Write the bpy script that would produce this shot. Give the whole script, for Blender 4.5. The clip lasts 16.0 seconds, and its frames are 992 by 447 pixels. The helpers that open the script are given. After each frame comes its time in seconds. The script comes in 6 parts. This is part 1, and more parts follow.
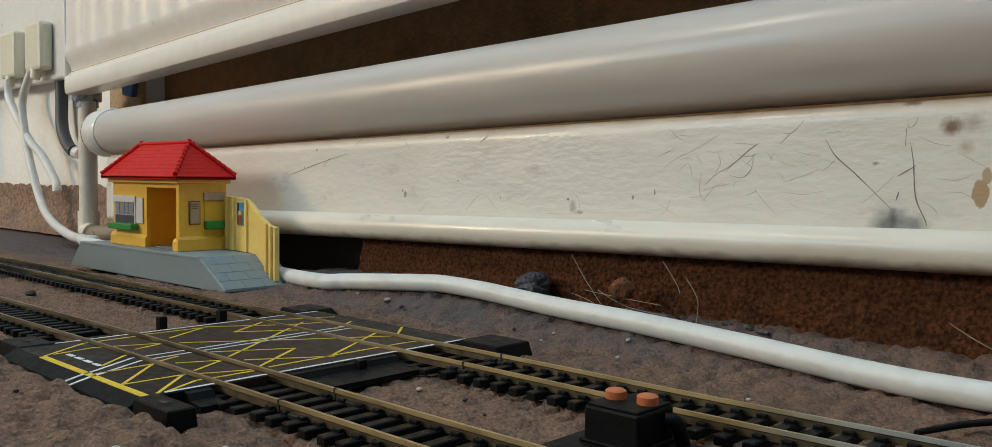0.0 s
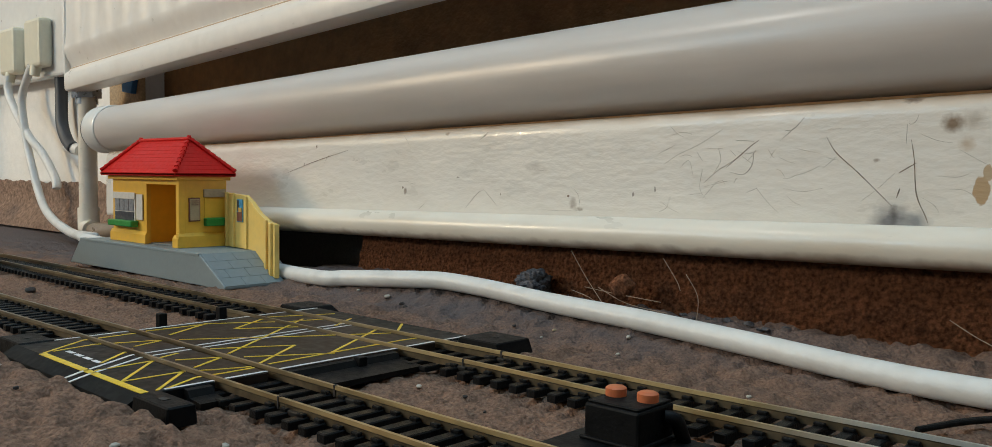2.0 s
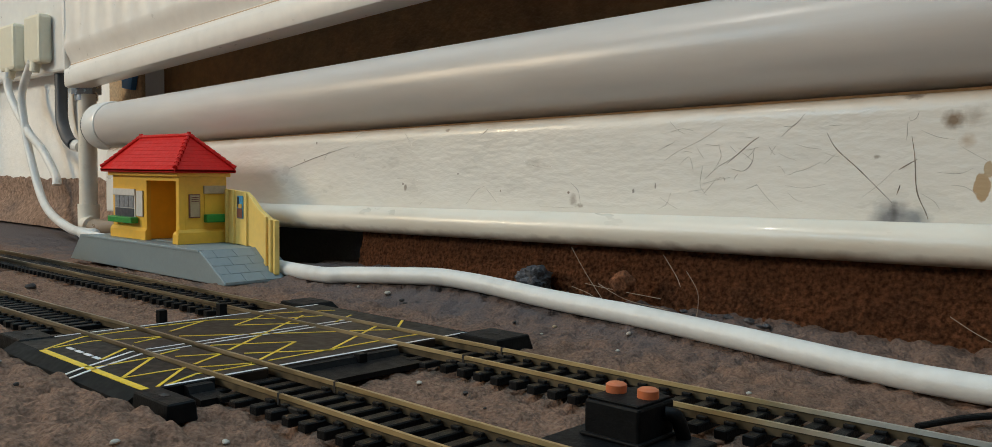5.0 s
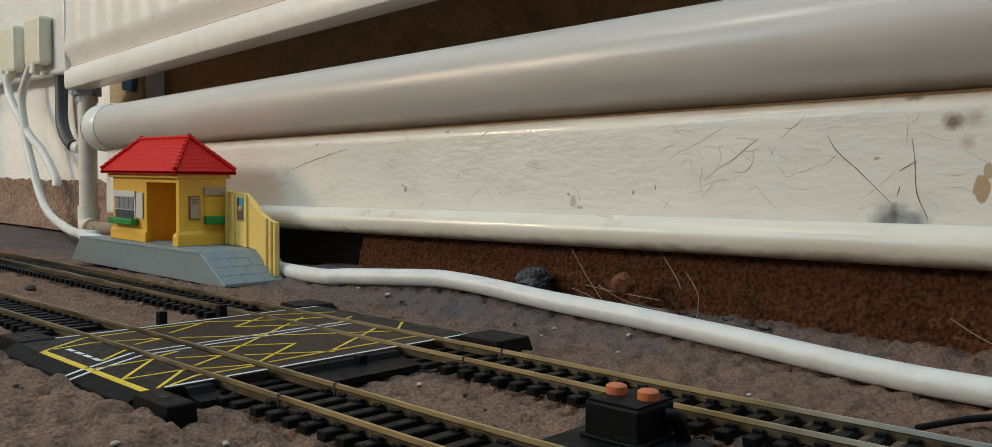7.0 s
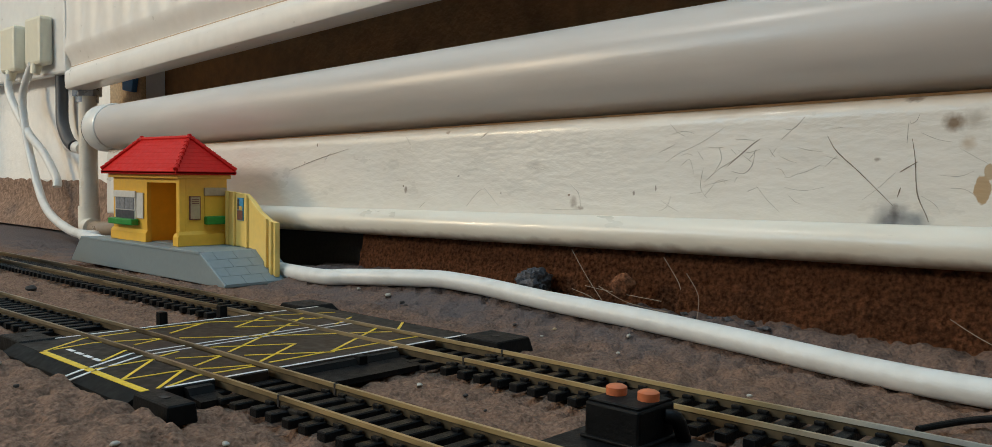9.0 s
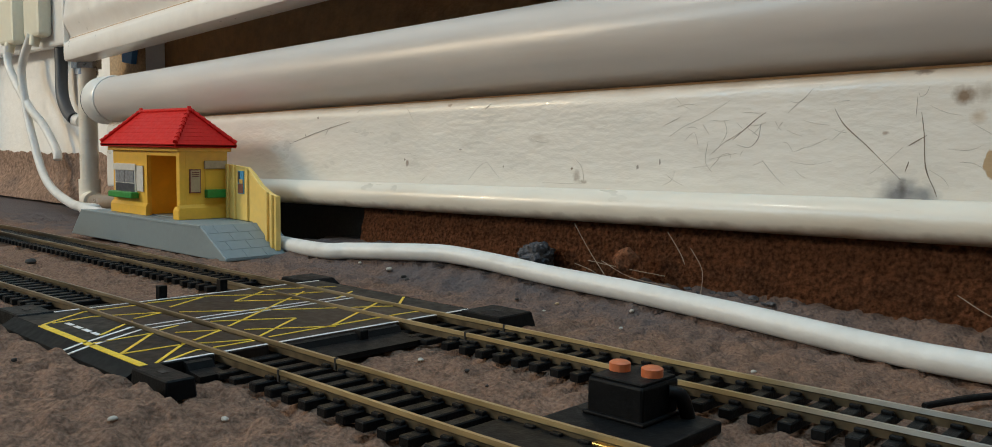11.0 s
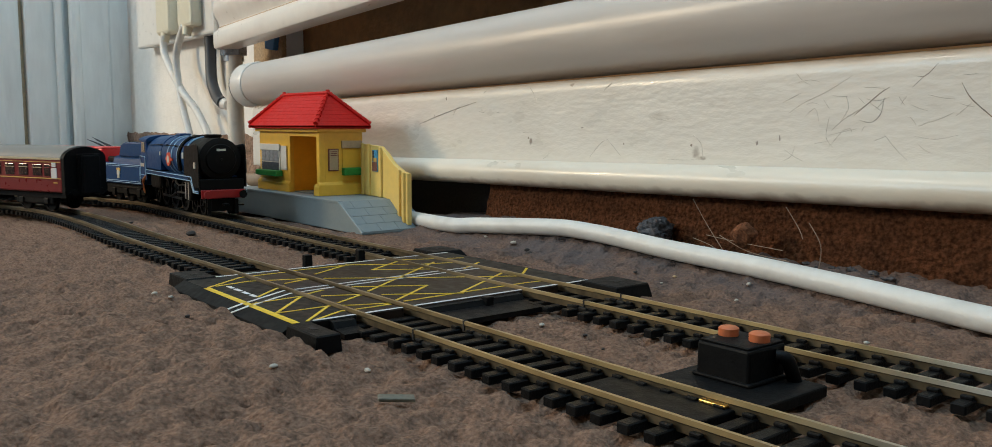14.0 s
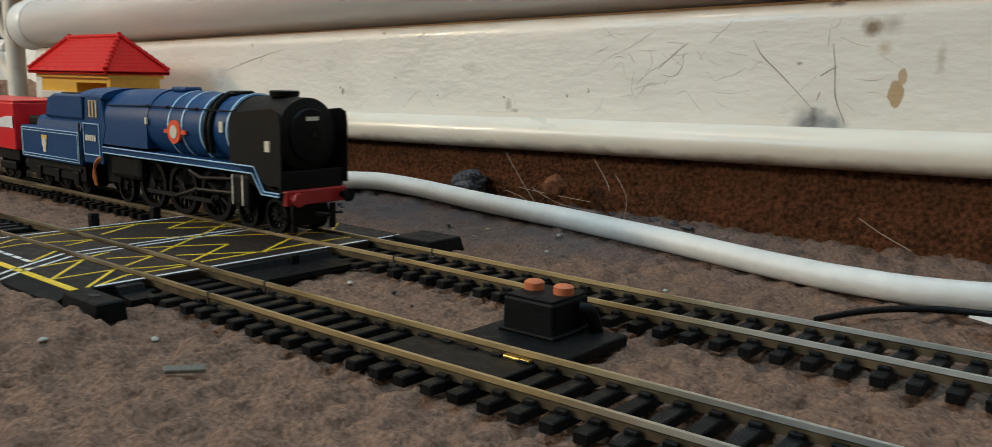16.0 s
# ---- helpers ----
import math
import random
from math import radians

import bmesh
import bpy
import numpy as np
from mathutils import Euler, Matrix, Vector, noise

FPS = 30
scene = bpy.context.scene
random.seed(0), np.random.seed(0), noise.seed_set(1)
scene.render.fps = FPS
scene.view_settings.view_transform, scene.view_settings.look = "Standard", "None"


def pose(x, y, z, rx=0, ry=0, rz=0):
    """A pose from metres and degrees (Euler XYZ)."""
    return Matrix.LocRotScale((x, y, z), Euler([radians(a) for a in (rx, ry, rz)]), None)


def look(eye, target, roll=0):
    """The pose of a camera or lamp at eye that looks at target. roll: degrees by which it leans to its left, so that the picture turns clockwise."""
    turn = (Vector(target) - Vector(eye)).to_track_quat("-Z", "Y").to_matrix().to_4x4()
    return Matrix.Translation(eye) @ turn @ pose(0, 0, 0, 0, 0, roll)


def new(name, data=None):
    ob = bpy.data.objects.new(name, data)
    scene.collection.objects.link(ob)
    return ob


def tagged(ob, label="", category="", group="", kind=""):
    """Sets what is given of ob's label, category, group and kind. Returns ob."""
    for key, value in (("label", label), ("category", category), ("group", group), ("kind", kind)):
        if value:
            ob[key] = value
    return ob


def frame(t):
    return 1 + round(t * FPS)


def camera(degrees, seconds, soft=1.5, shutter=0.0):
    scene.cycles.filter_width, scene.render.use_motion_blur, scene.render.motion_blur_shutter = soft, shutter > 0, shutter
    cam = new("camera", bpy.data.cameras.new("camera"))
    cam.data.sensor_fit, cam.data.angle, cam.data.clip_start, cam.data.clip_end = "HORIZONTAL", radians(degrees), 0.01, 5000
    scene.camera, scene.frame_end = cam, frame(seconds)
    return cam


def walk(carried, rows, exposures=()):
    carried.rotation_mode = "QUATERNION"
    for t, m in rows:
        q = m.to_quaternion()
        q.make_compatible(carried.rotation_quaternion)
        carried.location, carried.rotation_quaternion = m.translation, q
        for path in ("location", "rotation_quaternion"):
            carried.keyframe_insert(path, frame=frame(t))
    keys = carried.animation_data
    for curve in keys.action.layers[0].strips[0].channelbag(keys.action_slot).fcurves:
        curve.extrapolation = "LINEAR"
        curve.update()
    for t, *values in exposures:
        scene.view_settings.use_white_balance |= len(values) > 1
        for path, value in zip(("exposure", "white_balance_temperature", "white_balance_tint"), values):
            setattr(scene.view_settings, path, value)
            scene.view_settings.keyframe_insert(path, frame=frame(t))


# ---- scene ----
cam = camera(59.0, 16.0, soft=0.3, shutter=0.5)
# seconds, eye x y z in metres, pitch, roll, yaw in degrees
ROWS = [
    (0.0, -0.0118, -0.1348, 0.0632, -2.867, -0.651, 42.916),
    (0.5, -0.0119, -0.1349, 0.0633, -2.882, -0.661, 42.895),
    (1.0, -0.0115, -0.1353, 0.0632, -3.053, -0.653, 42.940),
    (1.5, -0.0118, -0.1352, 0.0634, -2.954, -0.672, 42.886),
    (2.0, -0.0121, -0.1345, 0.0632, -3.075, -0.674, 42.922),
    (2.5, -0.0123, -0.1342, 0.0629, -3.424, -0.673, 42.940),
    (3.0, -0.0122, -0.1346, 0.0633, -3.645, -0.672, 42.908),
    (3.5, -0.0121, -0.1345, 0.0633, -3.530, -0.659, 42.931),
    (4.0, -0.0122, -0.1344, 0.0632, -3.382, -0.662, 42.937),
    (6.5, -0.0122, -0.1345, 0.0632, -3.251, -0.687, 42.922),
    (7.0, -0.0122, -0.1345, 0.0631, -3.182, -0.678, 42.925),
    (7.5, -0.0122, -0.1345, 0.0632, -3.128, -0.686, 42.917),
    (8.0, -0.0122, -0.1345, 0.0632, -3.068, -0.672, 42.911),
    (10.5, -0.0127, -0.1339, 0.0629, -3.971, -0.933, 43.067),
    (11.0, -0.0146, -0.1319, 0.0628, -4.839, -0.857, 43.100),
    (11.5, -0.0147, -0.1317, 0.0626, -5.724, -0.764, 43.082),
    (11.8, -0.0108, -0.1357, 0.0636, -6.136, -0.651, 42.962),
    (12.0, -0.0036, -0.1423, 0.0640, -6.223, -0.404, 46.587),
    (12.2, -0.0003, -0.1446, 0.0637, -6.320, -0.172, 49.591),
    (12.5, 0.0007, -0.1451, 0.0634, -6.343, -0.037, 50.930),
    (12.7, 0.0003, -0.1449, 0.0633, -6.327, 0.0, 51.45),
    (13.0, 0.0002, -0.1446, 0.0631, -6.244, -0.066, 52.060),
    (13.5, -0.0000, -0.1441, 0.0631, -6.114, -0.199, 52.093),
    (14.0, -0.0010, -0.1429, 0.0630, -6.336, -0.236, 51.197),
    (14.5, -0.0021, -0.1415, 0.0629, -6.987, -0.368, 49.845),
    (15.0, -0.0027, -0.1397, 0.0629, -7.896, -0.489, 47.990),
    (15.3, -0.0024, -0.1380, 0.0629, -8.225, -0.640, 46.250),
    (15.5, -0.0024, -0.1361, 0.0630, -8.565, -0.836, 43.573),
    (15.7, -0.0028, -0.1351, 0.0630, -8.910, -0.960, 41.760),
    (16.0, -0.0032, -0.1339, 0.0630, -9.389, -1.080, 39.770),
]
walk(cam, [(t, pose(x, y, z, 90 + pitch, roll, yaw)) for t, x, y, z, pitch, roll, yaw in ROWS],
     exposures=[(0.0, -0.12), (10.5, -0.1), (12.5, 0.0), (14.0, 0.0), (16.0, 0.06)])

# ---- light ----
world = bpy.data.worlds.new("world")
scene.world = world
world.use_nodes = True
sky = world.node_tree.nodes.new("ShaderNodeTexSky")
sky.sky_type, sky.sun_disc = "NISHITA", False
sky.sun_elevation, sky.sun_rotation = radians(25), radians(120)
world.node_tree.links.new(sky.outputs[0], world.node_tree.nodes["Background"].inputs[0])
world.node_tree.nodes["Background"].inputs[1].default_value = 0.1


def area_lamp(name, eye, target, sx, sy, watts, colour):
    data = bpy.data.lights.new(name, "AREA")
    data.shape, data.size, data.size_y, data.energy, data.color = "RECTANGLE", sx, sy, watts, colour
    ob = new(name, data)
    ob.matrix_world = look(eye, target)
    return ob


# a warm lamp low across the room, the ceiling lamp, and daylight in the openings of two windows
area_lamp("room_lamp", (-2.25, -1.72, 0.97), (-0.3, 0.1, 0.05), 0.36, 0.36, 27, (1.0, 0.775, 0.50))
area_lamp("ceiling_lamp", (-1.43, -1.2, 2.25), (-0.3, 0.1, 0.05), 0.22, 0.22, 13, (1.0, 0.94, 0.84))
area_lamp("south_window_daylight", (-1.9, -3.30, 1.62), (-0.8, 0.1, 0.1), 1.5, 0.9, 36, (0.55, 0.83, 1.0))
area_lamp("window_daylight", (-0.15, 0.33, 1.5), (-1.7, -0.35, 0.2), 1.3, 0.95, 26, (0.40, 0.74, 1.0))


# ---- materials ----
def material(name, base, rough=0.5, metal=0.0, grain=0.0, grain_size=0.002, stain=0.0, stain_size=0.03,
             stain_to=None, bump=0.0, bump_size=0.001, coat=0.0, vary=0.0, stretch=(1, 1, 1), spec=0.5, blotch=(0.5, 0.72)):
    m = bpy.data.materials.new(name)
    m.use_nodes = True
    nt = m.node_tree
    b = nt.nodes["Principled BSDF"]
    b.inputs["Roughness"].default_value, b.inputs["Metallic"].default_value = rough, metal
    b.inputs["Specular IOR Level"].default_value, b.inputs["Coat Weight"].default_value = spec, coat
    at = nt.nodes.new("ShaderNodeTexCoord")
    mp = nt.nodes.new("ShaderNodeMapping")
    mp.inputs["Scale"].default_value = stretch
    nt.links.new(at.outputs["Object"], mp.inputs["Vector"])

    def noise_of(size, detail=4.0):
        n = nt.nodes.new("ShaderNodeTexNoise")
        n.inputs["Scale"].default_value, n.inputs["Detail"].default_value = 1.0 / size, detail
        nt.links.new(mp.outputs["Vector"], n.inputs["Vector"])
        return n

    def mixed(kind, factor, a, c):
        x = nt.nodes.new("ShaderNodeMix")
        x.data_type, x.blend_type = "RGBA", kind
        for socket, value in ((x.inputs[0], factor), (x.inputs[6], a), (x.inputs[7], c)):
            if hasattr(value, "node"):
                nt.links.new(value, socket)
            else:
                socket.default_value = value
        return x.outputs[2]

    def ramp(value, lo, hi, to_lo, to_hi):
        r = nt.nodes.new("ShaderNodeMapRange")
        for socket, v in zip(r.inputs[1:5], (lo, hi, to_lo, to_hi)):
            socket.default_value = v
        nt.links.new(value, r.inputs[0])
        return r.outputs[0]

    colour = (*base, 1)
    if stain:
        n = noise_of(stain_size, 6.0)
        to = stain_to or tuple(v * 0.45 for v in base)
        colour = mixed("MIX", ramp(n.outputs[0], blotch[0], blotch[1], 0.0, stain), colour, (*to, 1))
    if grain:
        n = noise_of(grain_size)
        g = ramp(n.outputs[0], 0.3, 0.7, 1.0 - grain, 1.0 + grain)
        colour = mixed("MULTIPLY", 1.0, colour, g)
    if vary:
        info = nt.nodes.new("ShaderNodeObjectInfo")
        colour = mixed("MULTIPLY", 1.0, colour, ramp(info.outputs["Random"], 0.0, 1.0, 1.0 - vary, 1.0 + vary))
    if hasattr(colour, "node"):
        nt.links.new(colour, b.inputs["Base Color"])
        r = noise_of(max(grain_size, 0.003))
        nt.links.new(ramp(r.outputs[0], 0.3, 0.7, max(0.02, rough - 0.08), min(1.0, rough + 0.08)), b.inputs["Roughness"])
    else:
        b.inputs["Base Color"].default_value = colour
    if bump:
        n, k = noise_of(bump_size), nt.nodes.new("ShaderNodeBump")
        k.inputs["Strength"].default_value, k.inputs["Distance"].default_value = bump, bump_size
        nt.links.new(n.outputs[0], k.inputs["Height"])
        nt.links.new(k.outputs[0], b.inputs["Normal"])
    return m


def layer(m, mask_of, colour):
    """Mixes a colour over a material by a mask that mask_of builds."""
    nt = m.node_tree
    b = nt.nodes["Principled BSDF"]
    mix = nt.nodes.new("ShaderNodeMix")
    mix.data_type = "RGBA"
    mix.inputs[7].default_value = (*colour, 1)
    links = b.inputs["Base Color"].links
    if links:
        nt.links.new(links[0].from_socket, mix.inputs[6])
    else:
        mix.inputs[6].default_value = b.inputs["Base Color"].default_value
    at, n, add, fall = (nt.nodes.new("ShaderNode" + k) for k in ("TexCoord", "TexNoise", "Math", "MapRange"))
    value, noise_size, ragged, lo, hi, most = mask_of(nt, at)
    n.inputs["Scale"].default_value, n.inputs["Detail"].default_value = 1.0 / noise_size, 5.0
    nt.links.new(at.outputs["Object"], n.inputs["Vector"])
    add.operation = "MULTIPLY_ADD"
    add.inputs[1].default_value = ragged
    nt.links.new(n.outputs[0], add.inputs[0])
    nt.links.new(value, add.inputs[2])
    for socket, v in zip(fall.inputs[1:5], (lo + ragged / 2, hi + ragged / 2, 0.0, most)):
        socket.default_value = v
    nt.links.new(add.outputs[0], fall.inputs[0])
    nt.links.new(fall.outputs[0], mix.inputs[0])
    nt.links.new(mix.outputs[2], b.inputs["Base Color"])


def spot(m, x, z, w, h, colour, soft=0.8, ragged=0.9, noise_size=0.004, most=1.0):
    """A stain about a point of an upright face."""
    def mask(nt, at):
        mp, ln = nt.nodes.new("ShaderNodeMapping"), nt.nodes.new("ShaderNodeVectorMath")
        mp.inputs["Scale"].default_value = (1 / w, 0, 1 / h)
        mp.inputs["Location"].default_value = (-x / w, 0, -z / h)
        nt.links.new(at.outputs["Object"], mp.inputs["Vector"])
        ln.operation = "LENGTH"
        nt.links.new(mp.outputs["Vector"], ln.inputs[0])
        return ln.outputs["Value"], noise_size, ragged, 1.0, 1.0 - soft, most
    layer(m, mask, colour)


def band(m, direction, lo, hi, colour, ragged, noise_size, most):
    """A second colour that sets in along a direction, from lo to hi."""
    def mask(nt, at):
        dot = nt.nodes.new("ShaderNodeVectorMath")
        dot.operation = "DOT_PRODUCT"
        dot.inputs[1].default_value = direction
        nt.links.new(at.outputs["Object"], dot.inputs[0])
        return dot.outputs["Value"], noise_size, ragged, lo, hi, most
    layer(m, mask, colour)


CARPET = material("carpet_pile", (0.206, 0.123, 0.086), 0.95, grain=0.36, grain_size=0.0011, stain=0.35, stain_size=0.010,
                  stain_to=(0.122, 0.080, 0.061), bump=1.0, bump_size=0.0016, spec=0.1, blotch=(0.42, 0.7))


def dust(m, colour):
    """Mixes a grey into the carpet's colour towards the wall, less at the right."""
    nt = m.node_tree
    b = nt.nodes["Principled BSDF"]
    old = b.inputs["Base Color"].links[0].from_socket
    at, sep, n, add, fall, mix = (nt.nodes.new("ShaderNode" + k) for k in ("TexCoord", "SeparateXYZ", "TexNoise", "Math", "MapRange", "Mix"))
    n.inputs["Scale"].default_value, n.inputs["Detail"].default_value = 45.0, 5.0
    nt.links.new(at.outputs["Object"], sep.inputs[0])
    nt.links.new(at.outputs["Object"], n.inputs["Vector"])
    add.operation = "MULTIPLY_ADD"
    add.inputs[1].default_value = 0.11
    nt.links.new(n.outputs[0], add.inputs[0])
    nt.links.new(sep.outputs[1], add.inputs[2])
    for socket, v in zip(fall.inputs[1:5], (0.155, 0.215, 0.0, 0.8)):
        socket.default_value = v
    nt.links.new(add.outputs[0], fall.inputs[0])
    side, both = nt.nodes.new("ShaderNodeMapRange"), nt.nodes.new("ShaderNodeMath")
    for socket, v in zip(side.inputs[1:5], (-0.10, -0.24, 0.25, 1.0)):
        socket.default_value = v
    nt.links.new(sep.outputs[0], side.inputs[0])
    both.operation = "MULTIPLY"
    nt.links.new(fall.outputs[0], both.inputs[0])
    nt.links.new(side.outputs[0], both.inputs[1])
    mix.data_type = "RGBA"
    mix.inputs[7].default_value = (*colour, 1)
    nt.links.new(both.outputs[0], mix.inputs[0])
    nt.links.new(old, mix.inputs[6])
    nt.links.new(mix.outputs[2], b.inputs["Base Color"])


# greyer pile towards the wall
dust(CARPET, (0.100, 0.093, 0.099))
BRISTLE = material("brown_rough_edge", (0.175, 0.070, 0.034), 0.95, grain=0.6, grain_size=0.0016, stain=0.7, stain_size=0.02,
                   stain_to=(0.07, 0.035, 0.022), bump=1.0, bump_size=0.0018, spec=0.1)
UPTURN = material("frayed_tan_carpet", (0.29, 0.195, 0.145), 0.95, grain=0.4, grain_size=0.004, stain=0.6, stain_size=0.03,
                  stain_to=(0.13, 0.10, 0.09), bump=1.0, bump_size=0.003, spec=0.1)
GLOSS_WHITE = material("old_gloss_paint", (0.80, 0.765, 0.705), 0.34, grain=0.03, grain_size=0.012, stain=0.25, stain_size=0.05,
                       stain_to=(0.62, 0.55, 0.46), bump=0.14, bump_size=0.003, coat=0.15, stretch=(0.45, 1, 1))
CREAM_GLOSS = material("cream_gloss_paint", (0.80, 0.74, 0.64), 0.34, grain=0.04, grain_size=0.012, stain=0.4, stain_size=0.03,
                       stain_to=(0.56, 0.46, 0.34), bump=0.06, bump_size=0.004, coat=0.1, stretch=(0.4, 1, 1))
PIPE_PAINT = material("painted_pipe", (0.57, 0.525, 0.49), 0.36, grain=0.05, grain_size=0.01, stain=0.3, stain_size=0.05,
                      stain_to=(0.47, 0.40, 0.33), bump=0.035, bump_size=0.004, stretch=(0.15, 1, 1))
RISER_PAINT = CREAM_GLOSS.copy()
RISER_PAINT.name = "riser_gloss_paint"
# brown along the skirting's top edge, its dirt spots, and the pipe below it
SLOPE = (-0.0185, 0.0, 1.0)
band(GLOSS_WHITE, SLOPE, 0.0905, 0.0945, (0.40, 0.27, 0.16), 0.004, 0.02, 0.75)
for x, z, w, h, colour, soft, ragged, most in (
        (-0.1195, 0.0495, 0.0090, 0.0066, (0.20, 0.20, 0.21), 0.8, 0.7, 0.95), (-0.1185, 0.0515, 0.0022, 0.0042, (0.10, 0.09, 0.085), 0.8, 0.9, 0.8),
        (-0.1112, 0.0492, 0.0062, 0.0046, (0.24, 0.25, 0.26), 0.8, 0.7, 0.9), (-0.1005, 0.0826, 0.0046, 0.0038, (0.20, 0.115, 0.05), 0.7, 1.1, 0.9),
        (-0.0940, 0.0838, 0.0050, 0.0042, (0.40, 0.34, 0.27), 0.9, 1.2, 0.65), (-0.0962, 0.0758, 0.0030, 0.0030, (0.47, 0.34, 0.21), 0.7, 0.9, 0.7),
        (-0.0912, 0.0605, 0.0027, 0.0048, (0.46, 0.32, 0.18), 0.12, 0.5, 1.0), (-0.0895, 0.0662, 0.0016, 0.0030, (0.46, 0.33, 0.19), 0.15, 0.5, 0.9),
        (-0.376, 0.0545, 0.0016, 0.0022, (0.26, 0.20, 0.15), 0.5, 1.0, 0.8), (-0.2600, 0.0515, 0.0026, 0.0030, (0.36, 0.30, 0.25), 0.7, 1.2, 0.7),
        (-0.2560, 0.0488, 0.0030, 0.0012, (0.32, 0.26, 0.20), 0.7, 1.0, 0.7), (-0.344, 0.0850, 0.0022, 0.0011, (0.30, 0.22, 0.15), 0.6, 1.0, 0.7),
        (-0.1250, 0.0705, 0.0014, 0.0010, (0.25, 0.19, 0.14), 0.6, 0.9, 0.7), (-0.0780, 0.0720, 0.0020, 0.0060, (0.44, 0.37, 0.29), 0.8, 1.1, 0.6),
        (-0.283, 0.0680, 0.0070, 0.0035, (0.55, 0.51, 0.46), 0.9, 1.2, 0.6), (-0.114, 0.0915, 0.0040, 0.0016, (0.15, 0.10, 0.07), 0.7, 1.0, 0.8)):
    spot(GLOSS_WHITE, x, z, w, h, colour, soft, ragged * 1.25, max(0.0014, min(w, h)), most)
# browner towards the bottom of the pipe's run
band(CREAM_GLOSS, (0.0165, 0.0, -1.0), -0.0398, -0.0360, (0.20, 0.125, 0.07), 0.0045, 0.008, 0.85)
RADIATOR = material("radiator_enamel", (0.84, 0.80, 0.74), 0.35, grain=0.03, grain_size=0.01, stain=0.25, stain_size=0.05,
                    stain_to=(0.62, 0.52, 0.42), coat=0.2)
WALL = material("emulsion_wall", (0.89, 0.87, 0.83), 0.85, grain=0.04, grain_size=0.01, stain=0.3, stain_size=0.08,
                stain_to=(0.72, 0.64, 0.53), bump=0.2, bump_size=0.004)
DARK_WALL = material("bare_brown_plaster", (0.36, 0.20, 0.09), 0.9, grain=0.2, grain_size=0.01, stain=0.7, stain_size=0.06,
                     stain_to=(0.16, 0.09, 0.045), bump=0.4, bump_size=0.004)
DOOR_WHITE = material("door_paint", (0.78, 0.78, 0.75), 0.5, grain=0.05, grain_size=0.01, stain=0.4, stain_size=0.07,
                      stain_to=(0.5, 0.49, 0.46), bump=0.15, bump_size=0.006, stretch=(1, 1, 0.2))
CEILING = material("ceiling_paint", (0.75, 0.74, 0.70), 0.9, grain=0.03, grain_size=0.05)
CABLE_WHITE = material("white_cable_sheath", (0.72, 0.71, 0.68), 0.42, grain=0.05, grain_size=0.006, stain=0.3, stain_size=0.02,
                       stain_to=(0.5, 0.48, 0.45), bump=0.1, bump_size=0.002)
CREAM_PLASTIC = material("cream_plug_plastic", (0.70, 0.66, 0.52), 0.4, grain=0.04, grain_size=0.006)
WHITE_PLASTIC = material("white_socket_plastic", (0.74, 0.73, 0.70), 0.35, grain=0.04, grain_size=0.01)
BLACK_PLASTIC = material("black_plastic", (0.0042, 0.0044, 0.0050), 0.55, grain=0.25, grain_size=0.002, stain=0.5, stain_size=0.008,
                         stain_to=(0.010, 0.009, 0.0085), bump=0.15, bump_size=0.0008, spec=0.12)
SLEEPER = material("sleeper_plastic", (0.006, 0.006, 0.0065), 0.5, grain=0.3, grain_size=0.0012, bump=0.3, bump_size=0.0006, vary=0.3, spec=0.12)
RAIL = material("nickel_silver_rail", (0.27, 0.225, 0.155), 0.44, 1.0, grain=0.3, grain_size=0.004, stain=0.7, stain_size=0.006,
                stain_to=(0.11, 0.085, 0.055), stretch=(0.25, 1, 1))
# reflections painted into the rail colour: warm gold to the right, then white-silver nearest
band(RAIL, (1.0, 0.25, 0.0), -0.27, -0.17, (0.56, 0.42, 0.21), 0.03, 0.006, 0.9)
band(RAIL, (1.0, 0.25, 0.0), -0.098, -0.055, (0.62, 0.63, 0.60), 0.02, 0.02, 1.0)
RAIL_WEB = material("darker_rail_web", (0.15, 0.115, 0.07), 0.5, 0.8, grain=0.3, grain_size=0.004, stain=0.6, stain_size=0.006, stain_to=(0.06, 0.045, 0.03))
BRASS = material("brass_fishplate", (0.75, 0.47, 0.13), 0.3, 1.0, grain=0.2, grain_size=0.002)
ROAD_DARK = material("crossing_black", (0.0065, 0.0070, 0.0075), 0.5, grain=0.2, grain_size=0.002, stain=0.4, stain_size=0.02,
                     stain_to=(0.013, 0.013, 0.013), spec=0.12)
ROAD_BROWN = material("crossing_road_print", (0.026, 0.0175, 0.013), 0.5, grain=0.2, grain_size=0.003, stain=0.5, stain_size=0.03,
                      stain_to=(0.022, 0.020, 0.020), spec=0.12)
YELLOW_LINE = material("yellow_road_line", (0.72, 0.50, 0.02), 0.45, grain=0.15, grain_size=0.002)
WHITE_LINE = material("white_road_line", (0.72, 0.73, 0.74), 0.45, grain=0.1, grain_size=0.002)
STATION_YELLOW = material("yellow_station_plastic", (0.82, 0.47, 0.055), 0.38, grain=0.05, grain_size=0.004, stain=0.2, stain_size=0.02,
                          stain_to=(0.74, 0.46, 0.09))
FENCE_YELLOW = material("pale_yellow_plastic", (0.84, 0.59, 0.17), 0.38, grain=0.05, grain_size=0.004, stain=0.2, stain_size=0.02,
                        stain_to=(0.80, 0.60, 0.24))
DOORWAY_ORANGE = material("orange_inside_plastic", (0.86, 0.42, 0.03), 0.45, grain=0.06, grain_size=0.005)
